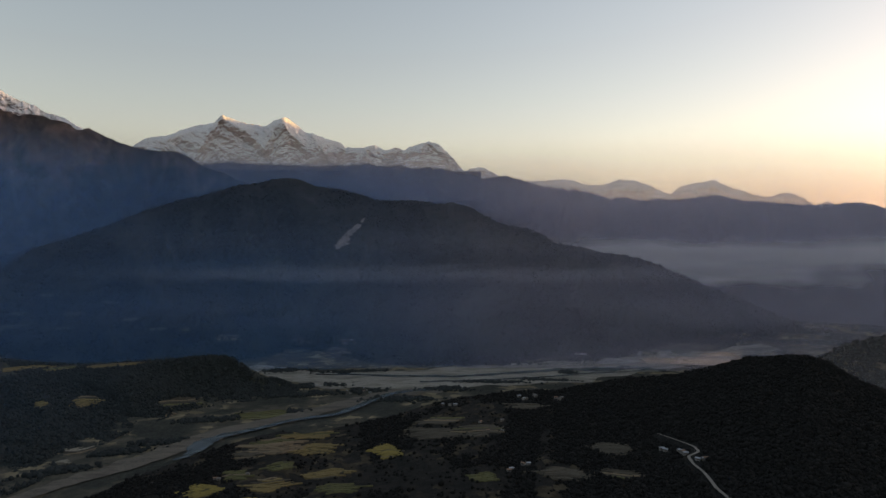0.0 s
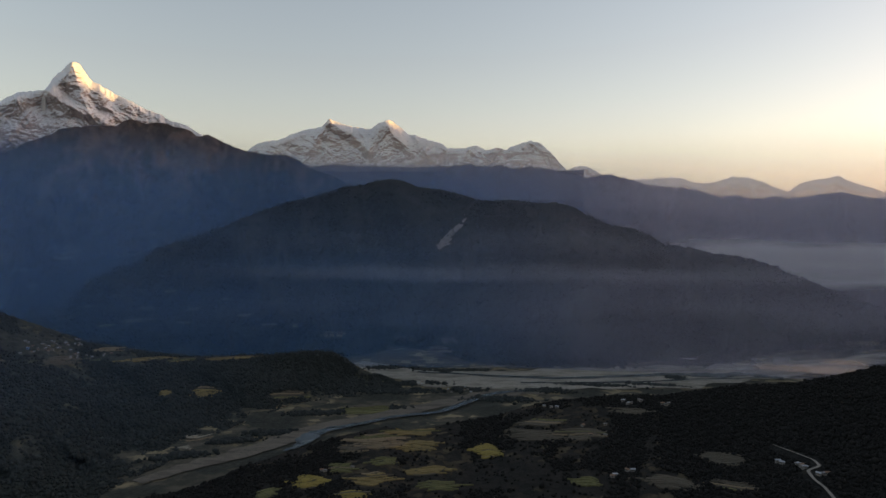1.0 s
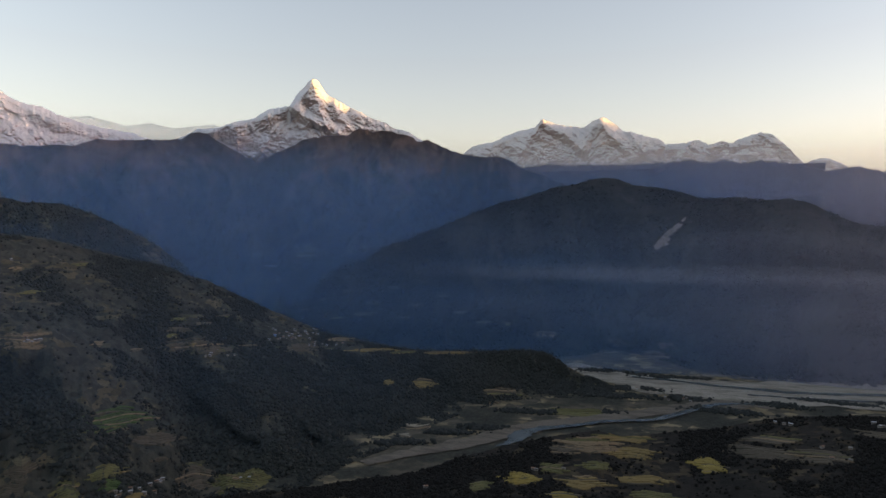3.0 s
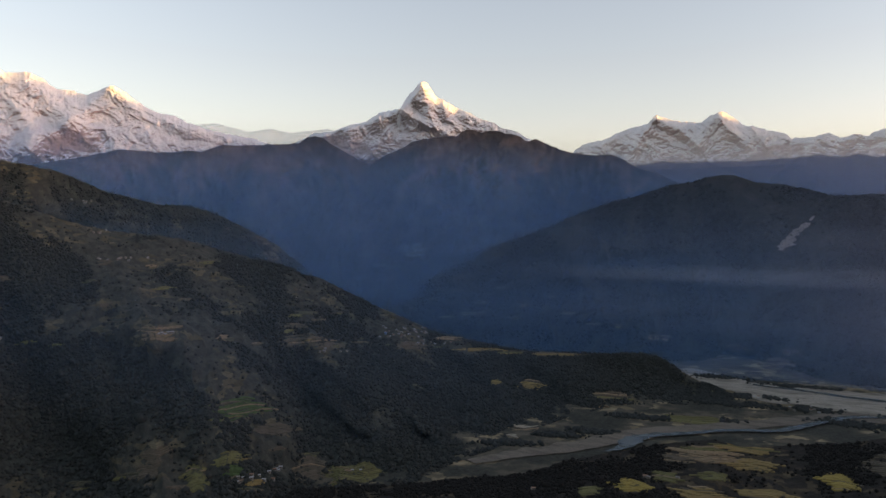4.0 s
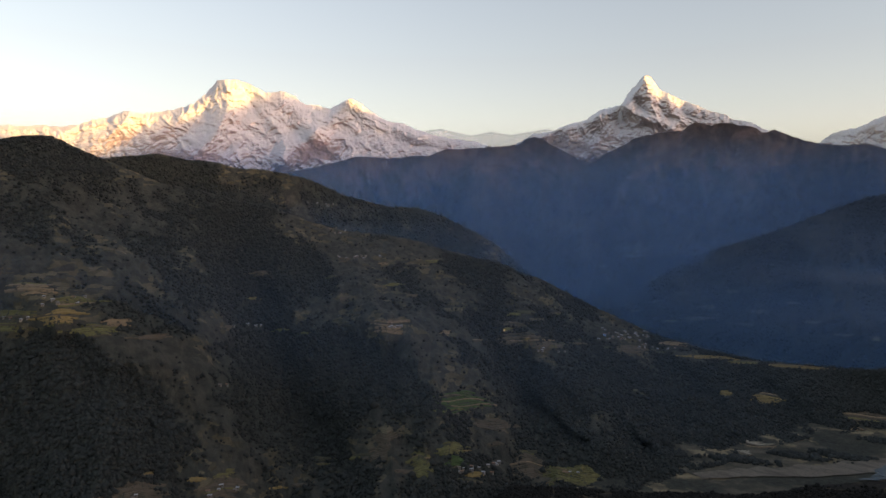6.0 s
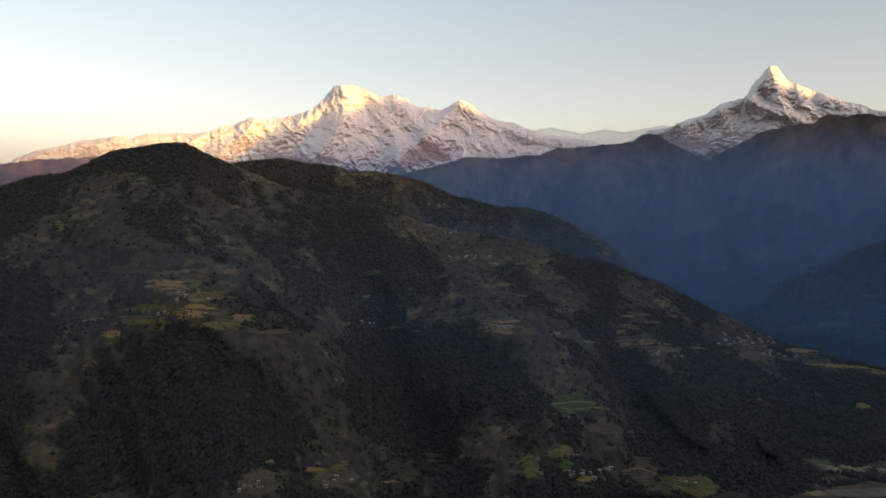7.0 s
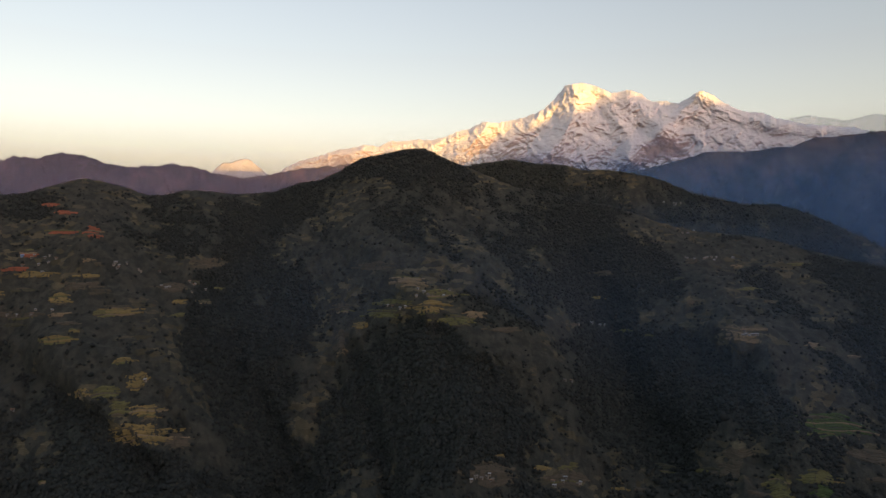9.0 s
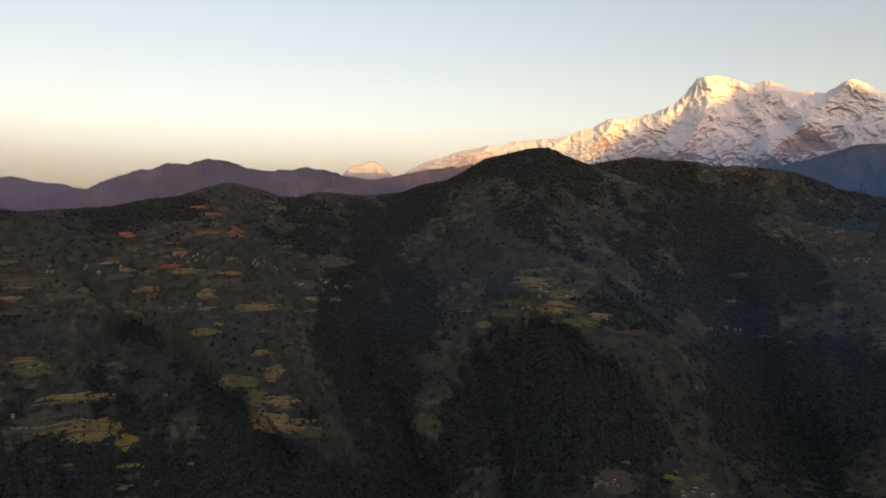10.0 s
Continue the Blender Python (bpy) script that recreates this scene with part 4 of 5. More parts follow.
# (bearing, rise in degrees, width and height in degrees, tone)
LEFT_FIELDS = [
    (-96.2, -9.2, 1.5, 0.5, 0), (-97.3, -11.4, 1.9, 1.0, 1), (-98.9, -11.3, 1.3, 0.7, 0), (-95.2, -10.8, 1.4, 1.4, 0), (-96.5, -12.6, 1.5, 1.1, 1),
    (-94.4, -13.1, 2.1, 1.3, 0), (-95.0, -14.6, 4.3, 1.7, 0), (-92.5, -15.3, 1.8, 1.2, 3), (-100.5, -7.4, 2.2, 0.6, 0), (-111.9, -9.3, 2.5, 1.2, 1)]
LOW_FIELDS = [
    (-109.3, -11.6, 4.7, 0.8, 0), (-108.2, -14.0, 4.8, 2.0, 0), (-105.9, -15.1, 2.1, 1.2, 2), (-105.9, -16.7, 2.5, 0.4, 2), (-111.6, -13.0, 3.5, 1.5, 3),
    (-112.4, -8.7, 1.7, 0.5, 0), (-112.2, -3.1, 2.9, 0.6, 3), (-104.5, -4.0, 1.6, 0.4, 0), (-104.1, -5.4, 2.4, 0.4, 3), (-100.2, -4.5, 1.2, 0.9, 0)]
HIGH_FIELDS = [
    (-96.2, -5.6, 2.7, 0.6, 0), (-102.5, -5.6, 2.4, 0.5, 3), (-97.5, -5.7, 1.7, 0.5, 1), (-109.7, -4.3, 2.2, 0.5, 3), (-99.2, -3.6, 2.5, 0.6, 3),
    (-92.7, -3.9, 2.2, 0.7, 3), (-90.0, -2.1, 3.2, 0.9, 3), (-101.7, -2.7, 2.4, 0.4, 0), (-106.4, -3.0, 1.9, 0.4, 3), (-113.2, -5.3, 2.0, 0.5, 3)]
# Spots of red first sun on the slope, painted as small plots.
SUN_SPOT_FIELDS = [
    (-100.8, 2.2, 1.3, 0.3, 4), (-99.8, 1.7, 1.5, 0.3, 4), (-105.8, 0.1, 1.6, 0.4, 4), (-100.2, 0.3, 2.2, 0.3, 4), (-98.0, 0.3, 1.1, 0.9, 4),
    (-102.1, -1.2, 1.1, 0.6, 4), (-102.9, -2.3, 1.6, 0.3, 4)]
SPUR_FIELDS = [
    (-74.4, -3.7, 3.4, 0.9, 5), (-72.7, -5.8, 3.3, 1.2, 0), (-76.2, -6.3, 3.4, 0.7, 1), (-70.4, -6.9, 3.3, 0.9, 1), (-71.7, -4.7, 2.7, 0.7, 1),
    (-78.3, -7.2, 1.0, 0.6, 0), (-79.8, -5.8, 1.7, 0.8, 3), (-66.4, -7.6, 2.7, 0.5, 3), (-69.0, -6.4, 2.2, 0.6, 5), (-75.5, -5.4, 2.3, 0.6, 1),
    (-77.2, -2.4, 2.8, 0.8, 3), (-79.9, -8.6, 1.1, 2.3, 3)]
GREEN_FIELDS = [
    (-42.6, -13.4, 4.0, 1.8, 6), (-39.7, -15.1, 3.2, 1.0, 3), (-43.4, -16.9, 2.2, 1.1, 1), (-42.9, -17.9, 1.5, 1.0, 6), (-45.8, -18.1, 1.8, 2.1, 1),
    (-36.8, -18.1, 2.3, 2.4, 3), (-34.4, -18.6, 2.4, 1.2, 1), (-48.5, -7.3, 3.2, 1.2, 5), (-37.7, -8.3, 3.7, 1.0, 3), (-35.3, -8.8, 2.4, 0.7, 3),
    (-67.8, -18.8, 3.6, 2.1, 3), (-61.4, -19.0, 2.8, 1.7, 3)]
RIVER_FIELDS = [
    (-19.3, -15.9, 4.6, 2.2, 7), (-18.6, -17.7, 5.6, 1.0, 5), (-14.7, -14.3, 3.8, 1.1, 7), (-19.1, -11.9, 2.2, 0.9, 0), (-22.0, -11.8, 1.0, 0.5, 0), (-12.5, -13.8, 2.8, 1.1, 5),
    (-32.6, -18.6, 3.2, 1.7, 1), (-35.3, -18.8, 1.6, 1.5, 1), (-49.0, -16.7, 2.2, 2.1, 3), (-12.9, -12.5, 3.6, 0.7, 3)]
CREST_FIELDS = [
    (-20.7, -9.4, 2.8, 0.3, 0), (-23.4, -9.2, 4.9, 0.3, 0), (-17.1, -9.5, 5.1, 0.3, 0), (-26.1, -8.3, 2.7, 0.3, 5), (-38.4, -7.1, 2.3, 0.4, 3),
    (-29.1, -8.9, 2.6, 0.7, 3)]
FORE_FIELDS = [
    (-3.1, -15.6, 4.3, 0.7, 0), (-5.8, -16.3, 4.8, 1.3, 5), (-2.4, -16.7, 3.3, 0.9, 0), (-11.1, -19.1, 2.9, 1.1, 2), (-6.2, -19.1, 3.8, 1.1, 0),
    (-1.5, -18.6, 3.7, 0.8, 0), (3.1, -17.1, 2.4, 1.1, 2), (-5.1, -17.8, 2.4, 0.6, 1), (-7.8, -16.8, 2.8, 0.7, 3), (-0.6, -19.7, 3.5, 0.8, 1),
    (-14.3, -19.7, 2.8, 0.8, 1), (-8.7, -18.2, 2.3, 0.8, 1), (7.1, -15.8, 4.9, 1.0, 3), (10.6, -15.6, 4.7, 1.0, 3), (-7.8, -20.2, 2.8, 0.6, 2)]
ROAD_FIELDS = [
    (21.4, -16.5, 3.9, 0.9, 3), (17.8, -18.6, 4.1, 1.0, 3), (11.4, -15.4, 2.8, 0.6, 3), (7.7, -14.8, 3.7, 0.6, 3), (3.5, -17.1, 1.8, 0.9, 2),
    (22.2, -18.3, 3.5, 0.7, 3), (11.4, -19.0, 2.3, 0.7, 1), (14.6, -13.6, 3.2, 0.5, 3)]
SLOPE_FIELDS = [
    (-27.3, -5.1, 1.4, 0.22, 1), (-25.2, -4.4, 1.1, 0.2, 3), (-23.4, -5.4, 1.6, 0.25, 3), (-21.5, -4.2, 1.2, 0.2, 1), (-19.6, -5.6, 1.5, 0.25, 3), (-24.0, -6.3, 1.8, 0.25, 5),
    (-20.8, -6.6, 1.3, 0.2, 1), (-17.6, -4.9, 1.0, 0.2, 3), (-16.2, -6.2, 1.4, 0.22, 3), (-28.6, -5.9, 1.2, 0.2, 5), (-26.2, -6.6, 1.6, 0.22, 1), (-14.1, -7.0, 1.2, 0.2, 3)]
FAN_FIELDS = SLOPE_FIELDS + [
    (-4.2, -9.3, 2.0, 0.7, 3), (-3.6, -8.4, 1.4, 0.6, 3), (-0.7, -9.3, 2.0, 0.8, 3), (0.2, -8.5, 1.3, 0.5, 3), (-9.2, -7.9, 2.3, 0.5, 3), (-12.4, -7.1, 1.0, 0.3, 4)]
PEAK_FIELDS = [(-28.9, -1.1, 2.4, 1.2, 3), (-30.5, -3.5, 2.0, 0.3, 5), (-27.5, -3.0, 2.0, 0.6, 3), (-32.6, -1.5, 1.3, 0.3, 1), (-31.4, -2.4, 1.2, 0.25, 3), (-33.4, -3.4, 1.4, 0.25, 1), (-31.8, -4.4, 1.5, 0.25, 5)]
PLAIN_FIELDS = [
    (30.3, -6.6, 4.8, 0.7, 7), (33.6, -6.6, 3.6, 0.5, 7), (27.0, -7.2, 3.0, 0.4, 7), (32.4, -4.7, 3.6, 0.4, 7), (35.6, -5.0, 4.4, 0.4, 7), (38.8, -5.9, 3.0, 0.4, 7), (27.4, -9.4, 4.6, 0.6, 7), (-6.5, -13.9, 5.0, 0.8, 1)]
# small plots sown over the benches: (bearing from, to, rise from, to, how many)
SCATTER = [(-114, -89, -7, -1.5, 36), (-62, -44, -8, -1, 14), (-44, -26, -10, -6, 16), (-70, -36, -19.5, -16.5, 20), (-112, -100, -19, -15, 6)]
SMALL_FIELDS = [(rng.uniform(a0, a1), rng.uniform(d0, d1), rng.uniform(0.5, 1.7), rng.uniform(0.16, 0.42), rng.choice([3, 3, 8, 8, 1, 0, 5]))
                for a0, a1, d0, d1, count in SCATTER for _ in range(count)]
for hill, fields in (("village_ridge", SMALL_FIELDS + LEFT_FIELDS + LOW_FIELDS + HIGH_FIELDS + SUN_SPOT_FIELDS + SPUR_FIELDS + GREEN_FIELDS + RIVER_FIELDS + CREST_FIELDS),
                     ("fore", FORE_FIELDS + ROAD_FIELDS), ("forested_hill", FAN_FIELDS), ("forested_mountain", PEAK_FIELDS), ("plain", PLAIN_FIELDS)):
    for row in fields:
        if hill in ("forested_hill", "forested_mountain"):
            row = (*row[:4], 3 if hill == "forested_hill" else 7)
        terraced_field(hill, *row, "terraced fields of the valley")

# the landslide scar on the forested hill
SCAR = plain_material("bare_scar", (0.17, 0.155, 0.14), 0.5, 12, by_object=False)


def ribbon(name, line, widths, mat, hill=None, lift=1.0, across=4, ragged=0.0, parent=None):
    """A strip laid over the land along (bearing, rise) or, on the plain, (bearing, distance) points; widths in metres."""
    ts = np.linspace(0, len(line) - 1, (len(line) - 1) * 10 + 1)
    bs, vs = np.interp(ts, range(len(line)), [p[0] for p in line]), np.interp(ts, range(len(line)), [p[1] for p in line])
    k = np.array([1, 2, 3, 4, 3, 2, 1]) / 16
    bs[3:-3], vs[3:-3] = np.convolve(bs, k, "valid"), np.convolve(vs, k, "valid")
    ws = np.interp(ts, range(len(line)), widths)
    mids = [sighted(hill, q, d) if hill else Vector((*plan(q, d), 0)) for q, d in zip(bs, vs)]
    bm = bmesh.new()
    rows = []
    for i, c in enumerate(mids):
        along = mids[min(i + 1, len(mids) - 1)] - mids[max(i - 1, 0)]
        side = Vector((along.y, -along.x, 0)).normalized()
        if hill:
            side = Vector((c.y, -c.x, 0)).normalized()
        row = []
        for j in range(across + 1):
            w = ws[i] * (1 + ragged * noise.noise(Vector((i * 0.37, j * 9.1, lift)))) * (j / across * 2 - 1)
            p = c + side * w
            far_, b_ = math.hypot(p.x, p.y), math.degrees(math.atan2(p.x, p.y))
            if hill:
                p = sighted(hill, b_, math.degrees(math.atan2(c.z, math.hypot(c.x, c.y))))
                p.z += lift
                p -= p.normalized() * lift
            else:
                p.z = float(ground_height(far_, b_)) + 2.0 * float(fbm(np.array(p.x / 120), np.array(p.y / 120), 4)) * float(smooth(800, 1200, far_)) + lift
            row.append(bm.verts.new(p))
        rows.append(row)
    for a_, b_ in zip(rows, rows[1:]):
        for j in range(across):
            bm.faces.new((a_[j], a_[j + 1], b_[j + 1], b_[j]))
    bmesh.ops.recalc_face_normals(bm, faces=bm.faces)
    return part(name, bm, mat, parent)


tagged(ribbon("landslide_scar", [(1.55, 1.4), (0.94, 0.75), (0.17, 0.02), (-0.29, -0.62), (-0.65, -1.1)], [4, 14, 20, 26, 8], SCAR, "forested_hill", 3.0, 6, 1.2),
       "pale bare earth of a landslide on the forest", "scar", kind="structure")

# the river in its bed of gravel
def shingle_material(name, tones, size):
    """Bars of gravel, sand and silt drawn out along the stream, with stones and scrub on them."""
    m, t, s = material(name)
    p = place(t)
    bars = noise_of(t, scaled(t, p, (0.35, 1.0, 1.0)), 1.0 / size, 6, 0.62)
    stones = noise_of(t, p, 0.22, 6, 0.7)
    c = ramp(t, bars, [(0.30, tones[0]), (0.44, tones[1]), (0.54, tones[2]), (0.68, tones[1])])
    c = mix(t, step(t, stones, 0.52, 0.66, 0.0, 0.75), c, tones[3])
    t.links.new(c, s.inputs["Base Color"])
    s.inputs["Roughness"].default_value, s.inputs["Specular IOR Level"].default_value = 0.9, 0.15
    bump(t, s, stones, 0.7, 1.5)
    return m


GRAVEL = shingle_material("river_gravel", [(0.085, 0.075, 0.06), (0.125, 0.11, 0.088), (0.17, 0.15, 0.12), (0.06, 0.062, 0.048)], 30)
PALE_GRAVEL = shingle_material("pale_gravel", [(0.13, 0.12, 0.095), (0.23, 0.21, 0.17), (0.34, 0.315, 0.265), (0.10, 0.10, 0.075)], 45)
water_mat, wtree, ws_ = material("river_water")
ws_.inputs["Base Color"].default_value = (0.10, 0.12, 0.12, 1)
ws_.inputs["Roughness"].default_value = 0.18
bump(wtree, ws_, noise_of(wtree, place(wtree), 0.25, 4, 0.6), 0.25, 0.5)
LOW_BED = [(-24, 1390), (-20.4, 1444), (-17.4, 1486), (-13.5, 1564), (-10.6, 1644), (-5.9, 1736), (-1.5, 1843), (2.2, 1956), (5.9, 2047), (9, 2120)]
HIGH_BED = [(-7.6, 2495), (-4.1, 2300), (-0.6, 2205), (4.0, 2190), (9.6, 2230), (15.5, 2320), (21.3, 2463), (25.6, 2652), (28.5, 2799), (33, 3050)]
tagged(ribbon("river_bed", LOW_BED, [16, 22, 28, 34, 38, 34, 34, 38, 56, 70], GRAVEL, lift=2.2, across=8, ragged=0.5), "grey gravel bed of the river", "river bed", kind="structure")
tagged(ribbon("river_bed", HIGH_BED, [40, 70, 110, 140, 160, 165, 150, 110, 80, 50], PALE_GRAVEL, lift=2.6, across=8, ragged=0.4), "wide pale gravel plain of the river", "river bed", kind="structure")
tagged(ribbon("river", [(-13.2, 1490), (-12.3, 1504), (-11.2, 1583), (-10.0, 1633), (-7.2, 1675), (-4.2, 1740), (-0.6, 1774), (1.7, 1878), (3.6, 1993), (6.8, 2046)],
              [4, 8, 22, 15, 11, 9, 10, 14, 11, 9], water_mat, lift=3.6, ragged=0.6), "pale river winding through gravel", "river", kind="structure")
tagged(ribbon("river", [(-2.4, 2302), (4.0, 2241), (8.6, 2226), (13.2, 2281), (17.8, 2382), (20.5, 2403), (23.1, 2461), (25.6, 2440)],
              [8, 12, 14, 16, 18, 30, 34, 20], water_mat, lift=4.0, ragged=0.8), "pale braided river on the plain", "river", kind="structure")
tagged(ribbon("river", [(6, 2150), (10, 2160), (15, 2220), (20, 2330), (24, 2420)], [6, 8, 9, 8, 5], water_mat, lift=4.0, ragged=0.8), "side arm of the braided river", "river", kind="structure")

# the dirt road on the near hill
DIRT = plain_material("road_dirt", (0.25, 0.225, 0.195), 0.25, 3, by_object=False)
ROAD = [(25.02, -15.15), (26.49, -15.52), (27.65, -15.83), (28.06, -16.19), (27.24, -16.59), (27.66, -17.12), (28.36, -17.56), (28.89, -18.10), (29.29, -18.60), (29.98, -19.06), (31.2, -19.9)]
tagged(ribbon("dirt_road", ROAD, [1.4, 1.7, 2.0, 2.0, 2.0, 2.0, 2.0, 2.1, 2.3, 2.4, 2.4], DIRT, "fore", 0.8, 2, 0.2), "pale dirt road winding over the near hill", "road", kind="structure")


# ---- farmhouses ----
WALL_MATS = [plain_material("lime_wash", (0.23, 0.22, 0.205), 0.2, 2), plain_material("stone_wall", (0.30, 0.27, 0.23), 0.35, 1.2), plain_material("blue_paint", (0.22, 0.34, 0.52), 0.2, 2)]
ROOF_MATS = [plain_material("tin_roof", (0.36, 0.38, 0.40), 0.2, 2.5, 0.45, 0.3), plain_material("rusty_tin", (0.26, 0.17, 0.12), 0.35, 2, 0.7, 0.1), plain_material("slate_roof", (0.20, 0.19, 0.18), 0.3, 1.5, 0.8),
             plain_material("blue_tin", (0.20, 0.33, 0.55), 0.2, 2.5, 0.5, 0.1)]
WOOD = plain_material("dark_wood", (0.10, 0.06, 0.04), 0.3, 0.5)
PANE = plain_material("window_pane", (0.04, 0.05, 0.06), 0.2, 1, 0.15)


def box(bm, lo, hi):
    v = [bm.verts.new((x, y, z)) for x in (lo[0], hi[0]) for y in (lo[1], hi[1]) for z in (lo[2], hi[2])]
    for f in ((0, 1, 3, 2), (4, 6, 7, 5), (0, 4, 5, 1), (2, 3, 7, 6), (0, 2, 6, 4), (1, 5, 7, 3)):
        bm.faces.new([v[i] for i in f])


def farmhouse(long_, deep, tall, pitch_, wall_mat, roof_mat, label):
    house = tagged(new("farmhouse"), label, "house", "farmhouses of the valley")
    h, d = long_ / 2, deep / 2
    bm = bmesh.new()
    prof = [(-d, -3.0), (d, -3.0), (d, tall), (0, tall + pitch_), (-d, tall)]
    ends = [[bm.verts.new((x, y, z)) for y, z in prof] for x in (-h, h)]
    bm.faces.new(ends[0][::-1])
    bm.faces.new(ends[1])
    for i in range(5):
        bm.faces.new((ends[0][i], ends[0][(i + 1) % 5], ends[1][(i + 1) % 5], ends[1][i]))
    walls = part("wall", bm, wall_mat, house)
    for s_ in (-1, 1):
        bm = bmesh.new()
        e, drop = d + 0.6, 0.6 * pitch_ / d
        a_, b_ = (s_ * e, tall - drop), (0, tall + pitch_)
        pts = [(a_[0], a_[1] + 0.05), (b_[0], b_[1] + 0.05), (b_[0], b_[1] + 0.22), (a_[0], a_[1] + 0.22)]
        two = [[bm.verts.new((x, y, z)) for y, z in pts] for x in (-h - 0.5, h + 0.5)]
        bm.faces.new(two[0])
        bm.faces.new(two[1][::-1])
        for i in range(4):
            bm.faces.new((two[0][i], two[0][(i + 1) % 4], two[1][(i + 1) % 4], two[1][i]))
        bmesh.ops.recalc_face_normals(bm, faces=bm.faces)
        part("roof", bm, roof_mat, house)
    for x, name, size, mat in ((0.0, "door", (0.5, 0.0, 2.0), WOOD), (-h * 0.55, "window", (0.55, 1.0, 2.1), PANE), (h * 0.55, "window", (0.55, 1.0, 2.1), PANE)):
        bm = bmesh.new()
        box(bm, (x - size[0], -d - 0.08, size[1]), (x + size[0], -d + 0.05, size[2]))
        part(name, bm, mat, house)
    return house


KINDS = [
    farmhouse(6.4, 4.2, 2.5, 0.9, WALL_MATS[0], ROOF_MATS[0], "whitewashed farmhouse with a grey tin roof"),
    farmhouse(5.0, 3.6, 2.3, 1.0, WALL_MATS[1], ROOF_MATS[2], "small stone farmhouse with a slate roof"),
    farmhouse(6.0, 3.9, 2.4, 0.9, WALL_MATS[0], ROOF_MATS[1], "whitewashed house under rusty tin"),
    farmhouse(7, 4.5, 2.9, 0.9, WALL_MATS[2], ROOF_MATS[3], "blue-painted house with a blue tin roof"),
    farmhouse(4.5, 3.4, 2.2, 0.8, WALL_MATS[1], ROOF_MATS[0], "low stone shed with a bright tin roof"),
]
# hamlets: (bearing, rise, width and height in degrees, houses)
RIDGE_HAMLETS = [
    (-29.5, -7.8, 4.2, 0.9, 36), (-27.0, -8.6, 3.0, 0.4, 12), (-108.6, -2.4, 4.8, 0.8, 9), (-101.2, -2.0, 3.7, 1.3, 10), (-95.3, -2.3, 3.5, 0.9, 8),
    (-91.8, -3.9, 3.6, 0.9, 8), (-102.1, -5.4, 3.2, 0.4, 5), (-111.5, -9.2, 1.4, 0.2, 3), (-94.9, -10.7, 1.3, 0.4, 2), (-72.4, -4.6, 3.6, 0.7, 9),
    (-75.5, -5.8, 1.8, 0.7, 4), (-68.3, -19.1, 2.2, 0.5, 7), (-51.6, -1.7, 2.1, 0.3, 5), (-61.4, -19.2, 2.8, 0.8, 7)]
MORE_HAMLETS = [
    (-41.0, -18.3, 3.4, 1.0, 14), (-47.8, -7.3, 1.8, 0.4, 7), (-52.1, 0.3, 1.4, 0.2, 4), (-50.3, -1.8, 3.2, 0.4, 6), (-61.4, -11.5, 1.4, 0.2, 2),
    (-34.9, -9.2, 2.8, 0.3, 5), (-33.6, -18.5, 1.2, 0.3, 4), (-59.5, -7.0, 3.2, 0.2, 4), (-103.3, -12.1, 0.4, 0.2, 1), (-113.4, -12.5, 0.6, 0.3, 2)]
FORE_HAMLETS = [
    (26.3, -16.4, 2.1, 0.3, 6), (28.2, -16.7, 0.7, 0.4, 3), (13.5, -18.4, 0.6, 0.3, 2), (14.7, -17.8, 0.5, 0.5, 2), (15.5, -12.9, 5.5, 0.4, 8),
    (11.4, -15.2, 2.8, 0.9, 4), (-10.0, -18.4, 0.8, 0.2, 2), (-7.7, -18.3, 0.6, 0.2, 1), (-18.7, -19.8, 0.8, 0.2, 2), (9.1, -13.8, 2.4, 0.5, 3)]
FAR_HAMLETS = [(1.3, -12.4, 2.7, 0.4, 6), (30.5, -6.9, 3.4, 0.4, 9), (26.9, -7.6, 2.0, 0.3, 6), (36.5, -6.2, 4.0, 0.5, 12), (-2.0, -11.9, 2.0, 0.2, 4)]
first = set()
HOMES = []
for hill, hamlets in (("village_ridge", RIDGE_HAMLETS + MORE_HAMLETS), ("fore", FORE_HAMLETS), ("plain", FAR_HAMLETS), ("wooded_ridge", [(-53.5, 2.5, 1.3, 0.35, 6)])):
    for bearing, dip, wide, tall, count in hamlets:
        for _ in range(count):
            bb, dd = bearing + wide * rng.uniform(-0.5, 0.5), dip + tall * rng.uniform(-0.5, 0.5)
            p = sighted(hill, bb, dd)
            kind = KINDS[rng.choices(range(5), (5, 4, 4, 0.4, 6))[0]]
            m = pose(p.x, p.y, p.z + 0.6, 0, 0, -bb + rng.gauss(0, 22))
            if kind.name in first:
                copy_thing(kind, m)
            else:
                first.add(kind.name)
                kind.matrix_basis = m
            HOMES.append((hill, bb, dd))
for kind in KINDS:
    if kind.name not in first:
        kind.location = sighted("fore", 12.0, -15.0)


# ---- woods ----
def leaf_material(name, colour):
    m, t, s = material(name)
    g = t.nodes.new("ShaderNodeNewGeometry")
    n = noise_of(t, place(t), 0.5, 4, 0.6)
    c = mix(t, g.outputs["Random Per Island"], tuple(0.72 * q for q in colour), tuple(1.3 * q for q in colour))
    t.links.new(mix(t, n, c, tuple(0.6 * q for q in colour)), s.inputs["Base Color"])
    s.inputs["Roughness"].default_value = 0.9
    s.inputs["Specular IOR Level"].default_value = 0.15
    return m


